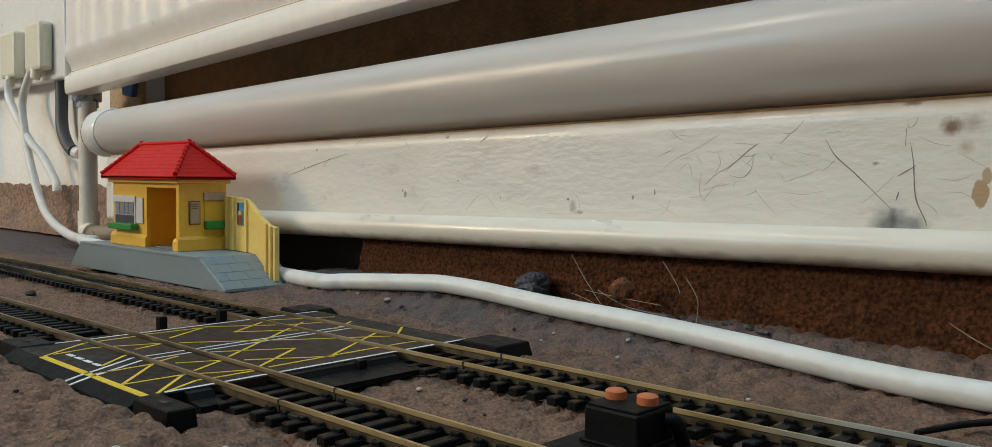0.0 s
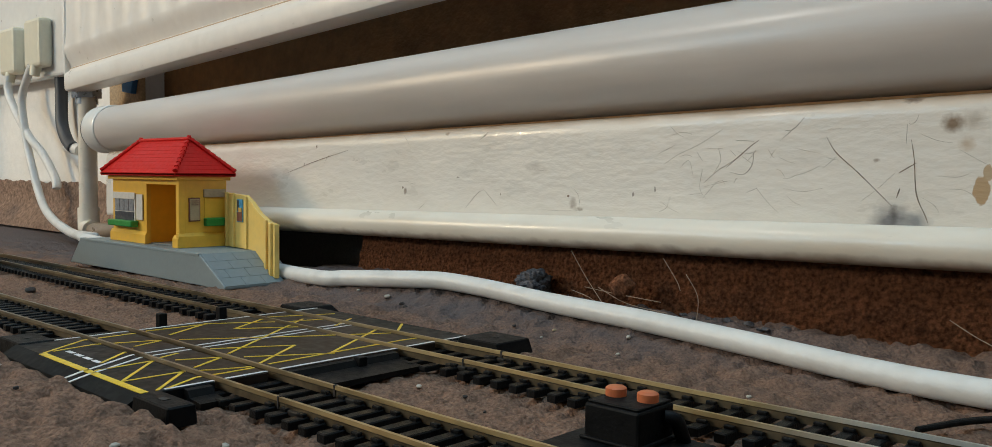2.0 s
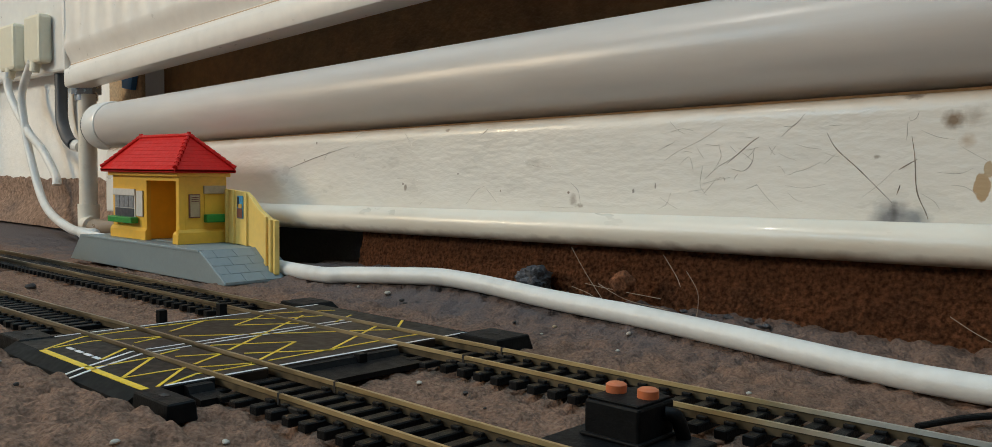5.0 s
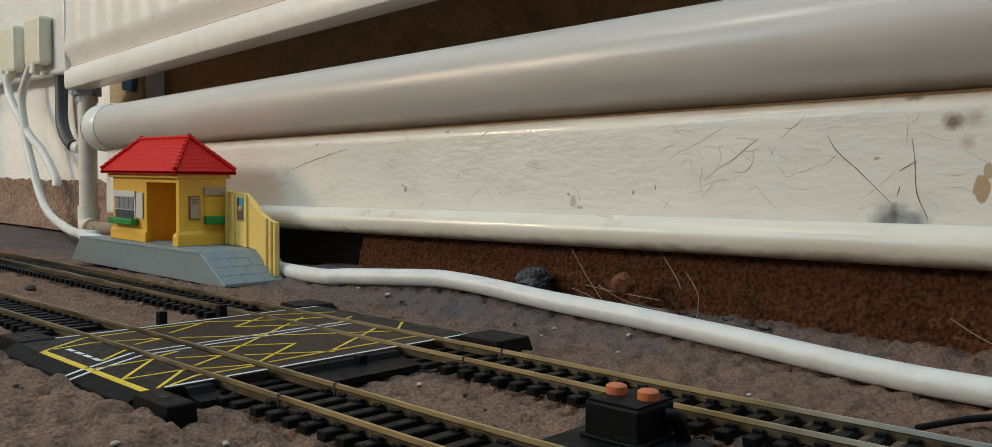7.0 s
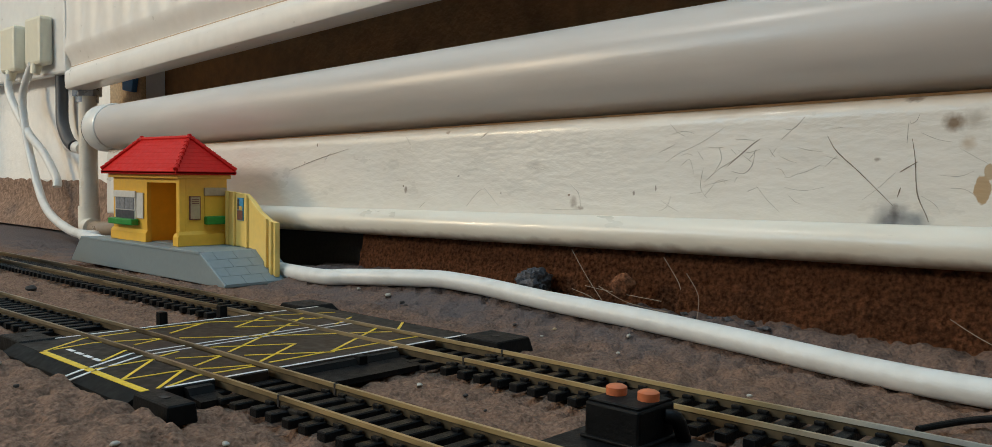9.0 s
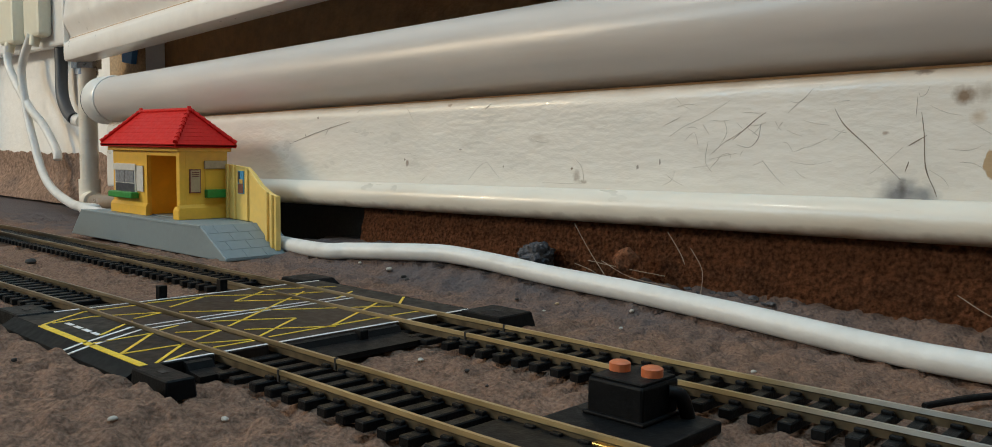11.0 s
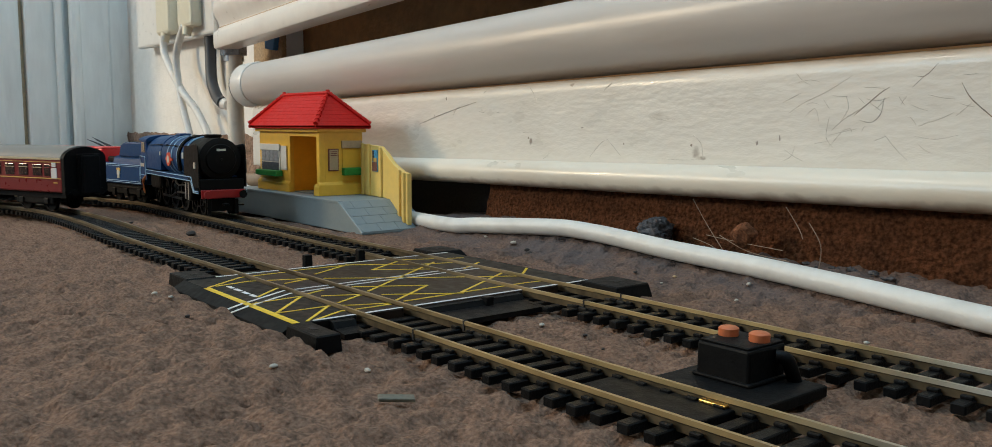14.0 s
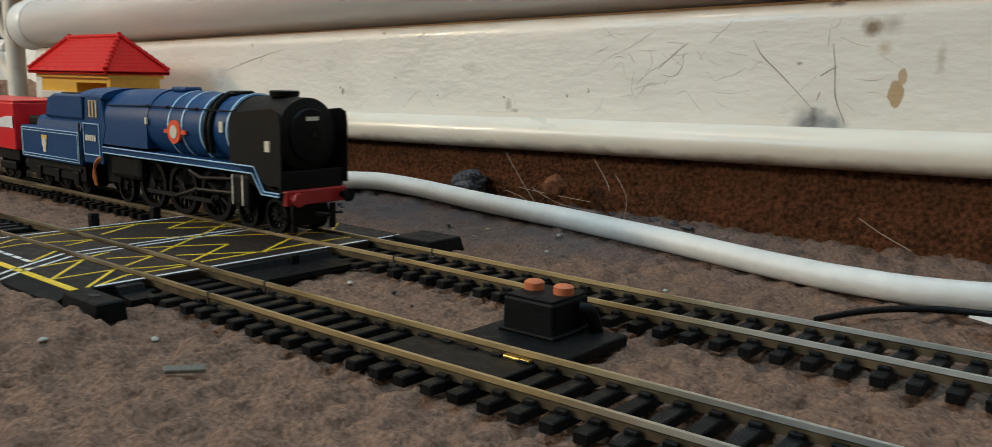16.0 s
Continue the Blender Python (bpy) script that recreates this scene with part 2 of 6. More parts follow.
ROOF_RED = material("red_roof_plastic", (0.55, 0.011, 0.008), 0.5, grain=0.08, grain_size=0.002, stain=0.2, stain_size=0.01,
                    stain_to=(0.45, 0.014, 0.010), spec=0.18)
PLATFORM_GREY = material("grey_platform_plastic", (0.205, 0.25, 0.265), 0.5, grain=0.07, grain_size=0.003, stain=0.3, stain_size=0.02,
                         stain_to=(0.25, 0.285, 0.295), bump=0.1, bump_size=0.001)
GREEN_SILL = material("green_planter_plastic", (0.02, 0.24, 0.04), 0.45, grain=0.1, grain_size=0.002)
STICKER_WHITE = material("white_sticker", (0.62, 0.60, 0.56), 0.5, grain=0.06, grain_size=0.002)
STICKER_GREY = material("grey_window_print", (0.22, 0.23, 0.25), 0.4, grain=0.35, grain_size=0.002)
STICKER_DARK = material("dark_window_print", (0.05, 0.055, 0.07), 0.4, grain=0.3, grain_size=0.002)
STICKER_TAN = material("tan_notice_paper", (0.46, 0.35, 0.22), 0.6, grain=0.1, grain_size=0.002)
STICKER_BLUE = material("blue_poster_print", (0.06, 0.30, 0.52), 0.45, grain=0.3, grain_size=0.002)
STICKER_BROWN = material("brown_poster_print", (0.20, 0.07, 0.05), 0.45, grain=0.3, grain_size=0.002)
ORANGE_CAP = material("orange_button_plastic", (0.52, 0.14, 0.05), 0.5, grain=0.1, grain_size=0.002)
LOCO_BLUE = material("locomotive_blue_paint", (0.0085, 0.050, 0.145), 0.45, grain=0.06, grain_size=0.003, stain=0.2, stain_size=0.015,
                     stain_to=(0.007, 0.038, 0.11), spec=0.22)
LOCO_BLACK = material("locomotive_black_paint", (0.003, 0.003, 0.003), 0.55, grain=0.2, grain_size=0.003, spec=0.15)
SMOKEBOX = material("smokebox_grey_black", (0.0072, 0.0064, 0.0056), 0.55, grain=0.2, grain_size=0.003, spec=0.14)
LINING = material("pale_blue_lining", (0.36, 0.55, 0.72), 0.45, grain=0.08, grain_size=0.002)
BEAM_RED = material("red_buffer_beam", (0.30, 0.012, 0.012), 0.4, grain=0.08, grain_size=0.003)
PLATE_RED = material("red_nameplate", (0.75, 0.10, 0.04), 0.4, grain=0.08, grain_size=0.002)
PLATE_PALE = material("pale_plate_print", (0.66, 0.62, 0.52), 0.45, grain=0.1, grain_size=0.001)
GOLD = material("gold_crest_print", (0.66, 0.42, 0.10), 0.45, grain=0.2, grain_size=0.001)
WHEEL_METAL = material("blackened_wheel_steel", (0.005, 0.0047, 0.0046), 0.6, grain=0.2, grain_size=0.002, spec=0.12)
ROD_METAL = material("dull_rod_steel", (0.014, 0.013, 0.012), 0.5, 0.3, grain=0.15, grain_size=0.003, spec=0.3)
COPPER = material("orange_wire", (0.50, 0.16, 0.05), 0.4, grain=0.1, grain_size=0.002)
WAGON_RED = material("bright_red_wagon_paint", (0.66, 0.012, 0.018), 0.36, grain=0.05, grain_size=0.004)
WAGON_WHITE = material("white_wagon_print", (0.74, 0.72, 0.72), 0.4, grain=0.05, grain_size=0.002)
COACH_MAROON = material("maroon_coach_paint", (0.19, 0.016, 0.018), 0.33, grain=0.06, grain_size=0.004)
COACH_GLASS = material("dark_coach_window", (0.035, 0.02, 0.02), 0.12, grain=0.3, grain_size=0.004)
COACH_ROOF = material("grey_coach_roof", (0.20, 0.19, 0.175), 0.6, grain=0.08, grain_size=0.004)
COACH_CREAM = material("cream_coach_line", (0.55, 0.44, 0.28), 0.5, grain=0.06, grain_size=0.004)
CHROME = material("dull_valve_chrome", (0.30, 0.33, 0.38), 0.3, 0.9, grain=0.15, grain_size=0.004)
STRAP_GREY = material("dark_grey_cable_sheath", (0.05, 0.055, 0.065), 0.5, grain=0.1, grain_size=0.005)
BLUE_TAPE = material("blue_paint", (0.03, 0.15, 0.38), 0.5, grain=0.1, grain_size=0.006)
RUST = material("rust_brown_stain", (0.42, 0.30, 0.18), 0.8, grain=0.3, grain_size=0.003)
SCUFF = material("scuffed_dark_mark", (0.24, 0.19, 0.15), 0.7, grain=0.3, grain_size=0.002)
PALE_SCUFF = material("pale_scratch", (0.44, 0.40, 0.35), 0.6, grain=0.2, grain_size=0.003)
GREY_SCUFF = material("grey_scuff_mark", (0.42, 0.38, 0.34), 0.7, grain=0.4, grain_size=0.003)
SEAM_SHADE_TAN = material("seam_shade_tan", (0.54, 0.41, 0.28), 0.7, grain=0.2, grain_size=0.003)
FLUFF = material("grey_fluff", (0.10, 0.095, 0.10), 0.95, grain=0.5, grain_size=0.002, bump=1.0, bump_size=0.0015, spec=0.1)
HAIR = material("pale_hair_fibre", (0.30, 0.21, 0.145), 0.5)
CRUMB = material("pale_crumb", (0.42, 0.39, 0.34), 0.8, grain=0.2, grain_size=0.001)
LEAF_BIT = material("green_grey_scrap", (0.12, 0.112, 0.085), 0.7, grain=0.2, grain_size=0.001)
DARK_DIRT_SHADE = material("dark_dirt_and_shade", (0.035, 0.03, 0.028), 0.9, grain=0.3, grain_size=0.001)


# ---- mesh helpers ----
def part(name, bm, mat, parent=None, label="", smooth=False):
    """Links a bmesh as one mesh object, under a thing or a part."""
    me = bpy.data.meshes.new(name)
    bmesh.ops.recalc_face_normals(bm, faces=bm.faces)
    bm.to_mesh(me)
    bm.free()
    me.materials.append(mat)
    if smooth:
        me.shade_smooth()
        me.set_sharp_from_angle(angle=0.6)
    ob = new(name, me)
    ob.parent = parent
    if label:
        tagged(ob, label)
    return ob


def shared(name, me, parent, m):
    ob = new(name, me)
    ob.parent, ob.matrix_basis = parent, m
    return ob


def thing(name, m, label, category, group=""):
    ob = new(name)
    ob.empty_display_size = 0.02
    ob.matrix_basis = m
    return tagged(ob, label, category, group)


def box(x0, y0, z0, x1, y1, z1, bevel=0.0, bm=None, seg=2):
    bm = bm or bmesh.new()
    vs = [bm.verts.new(p) for p in ((x0, y0, z0), (x1, y0, z0), (x1, y1, z0), (x0, y1, z0), (x0, y0, z1), (x1, y0, z1), (x1, y1, z1), (x0, y1, z1))]
    fs = [bm.faces.new([vs[i] for i in f]) for f in ((3, 2, 1, 0), (4, 5, 6, 7), (0, 1, 5, 4), (1, 2, 6, 5), (2, 3, 7, 6), (3, 0, 4, 7))]
    if bevel:
        bmesh.ops.bevel(bm, geom=list({e for f in fs for e in f.edges}), offset=bevel, segments=seg, profile=0.5, affect="EDGES")
    return bm


def sweep(pts, r, seg=12, bm=None, cap=True, flat=1.0):
    """A round tube along points; r is one radius or one for each point."""
    bm = bm or bmesh.new()
    pts = [Vector(p) for p in pts]
    rs = r if isinstance(r, (list, tuple)) else [r] * len(pts)
    rings, side = [], None
    for i, p in enumerate(pts):
        d = (pts[min(i + 1, len(pts) - 1)] - pts[max(i - 1, 0)]).normalized()
        if side is None:
            side = d.cross(Vector((0, 0, 1)))
            side = side.normalized() if side.length > 1e-3 else Vector((1, 0, 0))
        side = (side - d * side.dot(d)).normalized()
        up = side.cross(d)
        rings.append([bm.verts.new(p + rs[i] * (math.cos(a) * side + flat * math.sin(a) * up)) for a in (2 * math.pi * k / seg for k in range(seg))])
    for a, b in zip(rings, rings[1:]):
        for k in range(seg):
            bm.faces.new((a[k], a[(k + 1) % seg], b[(k + 1) % seg], b[k]))
    if cap:
        bm.faces.new(rings[0][::-1])
        bm.faces.new(rings[-1])
    return bm


def smooth_line(pts, n=8):
    """A Catmull-Rom line through points."""
    pts = [Vector(p) for p in pts]
    out = []
    for i in range(len(pts) - 1):
        a, b, c, d = pts[max(i - 1, 0)], pts[i], pts[i + 1], pts[min(i + 2, len(pts) - 1)]
        for k in range(n):
            t = k / n
            out.append(0.5 * (2 * b + (c - a) * t + (2 * a - 5 * b + 4 * c - d) * t * t + (3 * b - a - 3 * c + d) * t ** 3))
    return out + [pts[-1]]


def prism(profile, axis, lo, hi, bevel=0.0):
    """A flat outline pushed along an axis; the outline is in the other two axes, in order."""
    bm = bmesh.new()

    def at(u, v, w):
        return {"x": (w, u, v), "y": (u, w, v), "z": (u, v, w)}[axis]

    a = [bm.verts.new(at(u, v, lo)) for u, v in profile]
    b = [bm.verts.new(at(u, v, hi)) for u, v in profile]
    n = len(profile)
    bm.faces.new(a[::-1])
    bm.faces.new(b)
    for k in range(n):
        bm.faces.new((a[k], a[(k + 1) % n], b[(k + 1) % n], b[k]))
    if bevel:
        bmesh.ops.recalc_face_normals(bm, faces=bm.faces)
        bmesh.ops.bevel(bm, geom=list(bm.edges), offset=bevel, segments=2, profile=0.5, affect="EDGES")
    return bm


def ease(a, b, v):
    t = min(1.0, max(0.0, (v - a) / (b - a)))
    return t * t * (3 - 2 * t)


def ground_z(x, y):
    """The carpet's height: it rides up where it meets the skirting."""
    up = (0.0088 + 0.0035 * math.exp(-((x + 0.345) / 0.05) ** 2)) * ease(0.135, 0.172, y) * ease(-0.52, -0.42, x)
    up += 0.0042 * ease(-0.0335, -0.0385, y) * ease(-0.375, -0.355, x) * ease(-0.185, -0.205, x) * ease(-0.13, -0.06, y)
    return up - 0.0045 * ease(-0.50, -0.70, x) + 0.0011 * noise.noise(Vector((x * 9, y * 9, 3.0)))


RISE = 0.0185  # the skirting runs this much out of level


def rise(x, k=RISE):
    return k * (x + 0.27)


# ---- the room ----
def room():
    bm = bmesh.new()
    for a in ((-1.40, 0.292, -0.02, 2.6, 0.42, 0.95), (-1.40, 0.292, 0.95, -0.85, 0.42, 2.05), (0.55, 0.292, 0.95, 2.6, 0.42, 2.05), (-1.40, 0.292, 2.05, 2.6, 0.42, 2.4)):
        box(*a, bm=bm)
    tagged(part("wall_back", bm, DARK_WALL), "bare brown plaster wall behind the radiator, with a window opening", "wall", kind="structure")
    tagged(part("wall_socket", box(-1.40, 0.262, 0.0, -0.868, 0.291, 0.9), WALL), "off-white painted wall by the socket", "wall", kind="structure")
    bm = bmesh.new()
    for a in ((-5.6, -3.4, -0.02, 2.6, -3.28, 1.1), (-5.6, -3.4, 1.1, -2.7, -3.28, 2.1), (-1.1, -3.4, 1.1, 2.6, -3.28, 2.1), (-5.6, -3.4, 2.1, 2.6, -3.28, 2.4)):
        box(*a, bm=bm)
    tagged(part("wall_south", bm, WALL), "plain off-white wall with a window opening", "wall", kind="structure")
    tagged(part("wall_west", box(-5.6, -3.28, -0.02, -5.48, 0.42, 2.4), WALL), "plain off-white wall", "wall", kind="structure")
    tagged(part("wall_north", box(-5.48, 0.30, -0.02, -1.46, 0.42, 2.4), WALL), "plain off-white wall", "wall", kind="structure")
    tagged(part("wall_east", box(2.48, -3.28, -0.02, 2.6, 0.292, 2.4), WALL), "plain off-white wall", "wall", kind="structure")
    tagged(part("ceiling", box(-5.6, -3.4, 2.4, 2.6, 0.42, 2.5), CEILING), "plain white ceiling", "ceiling", kind="structure")
    tagged(part("floor", box(-5.6, -3.4, -0.14, 2.6, 0.42, -0.022), DARK_WALL), "floor slab under the carpet", "floor", kind="structure")
    # end wall with the door's frame: flat panels, mouldings and a dark gap between frame and door
    tagged(part("wall_end", box(-1.52, 0.10, -0.02, -1.462, 0.291, 2.4), DOOR_WHITE), "white painted end wall in cool daylight", "wall", kind="structure")
    fr = thing("door_frame", pose(0, 0, 0), "white painted door frame with worn mouldings beside the carpet", "door frame")
    fr["kind"] = "structure"
    part("architrave", box(-1.46, 0.2345, 0.0, -1.378, 0.2905, 2.05, 0.003), DOOR_WHITE, fr)
    part("filler", box(-1.46, 0.1785, 0.0, -1.395, 0.1865, 2.05), DOOR_WHITE, fr)
    part("upright", box(-1.46, 0.187, 0.0, -1.372, 0.234, 2.05, 0.003), DOOR_WHITE, fr)
    part("moulding", sweep([(-1.372, 0.187, 0.0), (-1.372, 0.187, 2.05)], 0.008, 10), DOOR_WHITE, fr, smooth=True)
    part("stop", box(-1.46, 0.125, 0.0, -1.386, 0.178, 2.05, 0.003), DOOR_WHITE, fr)
    part("bead", box(-1.384, 0.162, 0.0, -1.376, 0.172, 2.05, 0.002), DOOR_WHITE, fr)
    door = thing("door_1", pose(0, 0, 0), "narrow white painted cupboard door shut in its frame", "door")
    door["kind"] = "structure"
    part("leaf", box(-1.44, 0.0, 0.012, -1.392, 0.1195, 2.0, 0.002), DOOR_WHITE, door)
    part("edge_strip", box(-1.455, 0.1197, 0.0, -1.40, 0.1245, 2.0), RUST, door, "brown unpainted edge in the gap")
    # brown carpet edge turned up against the wall in the corner
    bm = bmesh.new()
    cols = []
    for i in range(121):
        x = -1.372 + i * 0.005
        row = []
        for j in range(9):
            v = j / 8
            n = noise.noise(Vector((x * 40, v * 4, 1)))
            top = 0.054 + 0.004 * noise.noise(Vector((x * 30, 0, 7))) + 0.002 * noise.noise(Vector((x * 120, 0, 7)))
            row.append(bm.verts.new((x, 0.236 + 0.018 * ease(0, 0.6, v) + 0.003 * n, -0.002 + top * v)))
        cols.append(row)
    for a, b in zip(cols, cols[1:]):
        for k in range(8):
            bm.faces.new((a[k], b[k], b[k + 1], a[k + 1]))
    tagged(part("carpet_upturn", bm, UPTURN, smooth=True), "brown frayed carpet edge turned up against the wall", "carpet edge", kind="structure")
    for k in range(3):
        x, y = -1.325 + 0.008 * k + random.uniform(-0.01, 0.01), 0.225 + random.uniform(-0.02, 0.01)
        pts = smooth_line([(x + 0.012, y, 0.012), (x, y - 0.010, 0.030), (x - random.uniform(0.01, 0.02), y - 0.03, 0.044 + random.uniform(-0.006, 0.008))], 4)
        tagged(part("loose_fibre", sweep(pts, [0.0030 * (1 - 0.9 * i / (len(pts) - 1)) for i in range(len(pts))], 6), FLUFF), "dark loose carpet fibre sticking up in the corner", "fibre", "loose carpet fibres")
    for n, (x, y, z, r) in enumerate(((-1.30, 0.15, 0.03, 0.013), (-1.31, 0.222, 0.02, 0.006))):
        bm = bmesh.new()
        bmesh.ops.create_icosphere(bm, subdivisions=3, radius=r)
        for v in bm.verts:
            v.co *= 1 + 0.5 * noise.noise(v.co * 70 + Vector((n, 0, 0)))
        tagged(part("dust_clump", bm, FLUFF, smooth=True), "dark grey clump of dust and fibres on the carpet", "dust").location = (x, y, max(r * 0.8, 0.0))


def carpet():
    def steps(marks):
        out = []
        for (a, da), (b, _) in zip(marks, marks[1:]):
            n = max(1, round((b - a) / da))
            out += [a + (b - a) * k / n for k in range(n)]
        return out + [marks[-1][0]]

    xs = steps([(-5.48, 0.5), (-1.5, 0.02), (-0.9, 0.006), (-0.55, 0.0024), (-0.36, 0.0012), (-0.01, 0.01), (0.3, 0.2), (2.48, 1)])
    ys = steps([(-3.28, 0.4), (-0.4, 0.02), (-0.13, 0.0012), (0.0, 0.0018), (0.19, 0.02), (0.29, 1)])
    verts, faces = [], []
    for x in xs:
        for y in ys:
            z = ground_z(x, y)
            if -0.95 < x < 0.05 and -0.2 < y < 0.2:
                z += 0.0011 * noise.noise(Vector((x * 330, y * 330, 0))) + 0.0025 * noise.noise(Vector((x * 150, y * 150, 5))) - 0.0003
                z -= 0.0085 * max(0.0, noise.noise(Vector((x * 250, y * 250, 11))) - 0.30)
            verts.append((x, y, z))
    n = len(ys)
    for i in range(len(xs) - 1):
        for j in range(n - 1):
            faces.append((i * n + j, (i + 1) * n + j, (i + 1) * n + j + 1, i * n + j + 1))
    me = bpy.data.meshes.new("carpet")
    me.from_pydata(verts, [], faces)
    me.materials.append(CARPET)
    me.shade_smooth()
    tagged(new("carpet", me), "worn mauve-brown short pile carpet, greyer along the wall", "carpet", kind="structure")


def skirting():
    X0, X1 = -0.757, 0.62
    # painted board with a softly rounded top edge
    prof = [(0.202, 0.036), (0.184, 0.036), (0.1838, 0.038), (0.1838, 0.050), (0.1842, 0.0825), (0.1842, 0.0835), (0.1844, 0.0850), (0.1849, 0.0864), (0.1858, 0.0877), (0.1871, 0.0887), (0.189, 0.0893), (0.1910, 0.0895), (0.202, 0.0895)]
    bm = bmesh.new()
    rows = []
    for i in range(138):
        x = X0 + i * 0.01
        rows.append([bm.verts.new((x, y, z + rise(x))) for y, z in prof])
    for a, b in zip(rows, rows[1:]):
        for k in range(len(prof)):
            q = (k + 1) % len(prof)
            bm.faces.new((a[k], a[q], b[q], b[k]))
    bm.faces.new(rows[0])
    bm.faces.new(rows[-1][::-1])
    sk = tagged(part("skirting_board", bm, GLOSS_WHITE, smooth=False), "off-white gloss painted skirting board, scratched, scuffed and chipped", "skirting board", kind="structure")
    sk.data.shade_smooth()
    # scratches and stains of the paint
    lines = [[(-0.489, 0.064), (-0.46, 0.071), (-0.427, 0.0775)], [(-0.1431, 0.0791), (-0.1394, 0.0733), (-0.1311, 0.0659), (-0.1192, 0.0544)],
             [(-0.1136, 0.0775), (-0.1124, 0.0704), (-0.1113, 0.0589), (-0.1081, 0.0514), (-0.1073, 0.0491)], [(-0.1173, 0.066), (-0.115, 0.0675), (-0.1115, 0.0696)],
             [(-0.1168, 0.0607), (-0.1178, 0.0573)], [(-0.1831, 0.0678), (-0.1732, 0.076), (-0.1696, 0.0783)], [(-0.1716, 0.0733), (-0.1724, 0.0684), (-0.1759, 0.0651), (-0.1813, 0.066)],
             [(-0.1929, 0.0616), (-0.1868, 0.0667), (-0.1838, 0.0684), (-0.1767, 0.0728)], [(-0.1598, 0.0821), (-0.156, 0.0822), (-0.1518, 0.0865)], [(-0.1608, 0.0781), (-0.1554, 0.083)],
             [(-0.329, 0.047), (-0.321, 0.0545), (-0.316, 0.0565)], [(-0.316, 0.0563), (-0.311, 0.052), (-0.307, 0.0485)], [(-0.262, 0.0595), (-0.257, 0.0555), (-0.2555, 0.049)],
             [(-0.1741, 0.0581), (-0.1698, 0.0598)], [(-0.215, 0.0735), (-0.207, 0.077)], [(-0.1151, 0.0828), (-0.1153, 0.0761)],
             [(-0.1427, 0.0818), (-0.1376, 0.0821)], [(-0.2121, 0.069), (-0.2055, 0.073), (-0.1952, 0.0774), (-0.1848, 0.0833)], [(-0.1704, 0.0603), (-0.1657, 0.055), (-0.1605, 0.0504)],
             [(-0.1591, 0.06), (-0.1514, 0.0589), (-0.143, 0.0605)], [(-0.1298, 0.056), (-0.1241, 0.0606), (-0.1187, 0.066)], [(-0.187, 0.0756), (-0.1857, 0.0706), (-0.1886, 0.0656)],
             [(-0.1443, 0.0674), (-0.1408, 0.0705), (-0.1393, 0.072)], [(-0.1051, 0.0652), (-0.0982, 0.0648), (-0.094, 0.0666)], [(-0.2047, 0.0672), (-0.2002, 0.0707), (-0.1981, 0.065)],
             [(-0.1101, 0.058), (-0.1056, 0.0553), (-0.1037, 0.0525)], [(-0.1115, 0.086), (-0.1124, 0.0837), (-0.1142, 0.0828), (-0.1147, 0.0842)], [(-0.1879, 0.0617), (-0.1846, 0.0626), (-0.1836, 0.0609)],
             [(-0.1937, 0.0673), (-0.1947, 0.0593), (-0.1914, 0.0549)], [(-0.2143, 0.0489), (-0.2103, 0.0509), (-0.2084, 0.0556)], [(-0.291, 0.0695), (-0.282, 0.0665), (-0.273, 0.0665)],
             [(-0.200, 0.0565), (-0.193, 0.0575)], [(-0.365, 0.045), (-0.360, 0.0485)], [(-0.28, 0.0478), (-0.268, 0.0476), (-0.255, 0.0482)]]
    def face(z):
        return 0.1838 + 0.0004 * max(0.0, min(1.0, (z - 0.05) / 0.0345))

    for i, ln in enumerate(lines):
        pts = smooth_line([(x, face(z) - 0.00003, z) for x, z in ln], 5)
        w = 0.0002 if i in (1, 2, 3, 4) else 0.00015 if i < 8 else 0.00013 if i < 16 else 0.0001
        rs = [w * (0.35 + 0.65 * math.sin(math.pi * (k + 0.5) / len(pts))) * (0.7 + 0.5 * random.random()) for k in range(len(pts))]
        part("scratch", sweep(pts, rs, 6, flat=1.0), SCUFF if i < 6 else GREY_SCUFF if i < 16 else PALE_SCUFF, sk)

    def blot(x, z, w, h, mat, name, seed):
        """One ragged nick of the paint."""
        bm = bmesh.new()
        flecks = [(0.0, 0.0, 0.8)]
        sides = 32
        for n, (u, v, k) in enumerate(flecks):
            c = bm.verts.new((x + u * w, face(z + v * h) - 0.00007 - 0.000003 * n, z + v * h))
            ring = []
            for q in range(sides):
                a = 2 * math.pi * q / sides
                g = k * (0.8 + 0.5 * noise.noise(Vector((math.cos(a) * 1.4, math.sin(a) * 1.4, seed + n))) + 0.25 * noise.noise(Vector((math.cos(a) * 5, math.sin(a) * 5, seed))))
                ring.append(bm.verts.new((x + u * w + w * g * math.cos(a), face(z + v * h) - 0.00006 - 0.000003 * n, z + v * h + h * g * math.sin(a))))
            for q in range(sides):
                bm.faces.new((c, ring[q], ring[(q + 1) % sides]))
        part(name, bm, mat, sk)

    rnd = random.Random(8)
    for k in range(36):
        x, z = (rnd.gauss(-0.178, 0.022), rnd.gauss(0.070, 0.008)) if k < 22 else (rnd.uniform(-0.45, -0.09), rnd.uniform(0.052, 0.085))
        a, n = rnd.uniform(-1.2, 1.2), rnd.uniform(0.002, 0.007)
        if not 0.05 < z < 0.084:
            continue
        pts = smooth_line([(x - n * math.cos(a), face(z) - 0.00002, z - n * 0.6 * math.sin(a)), (x, face(z) - 0.00002, z + rnd.uniform(-0.0012, 0.0012)), (x + n * math.cos(a), face(z) - 0.00002, z + n * 0.6 * math.sin(a))], 4)
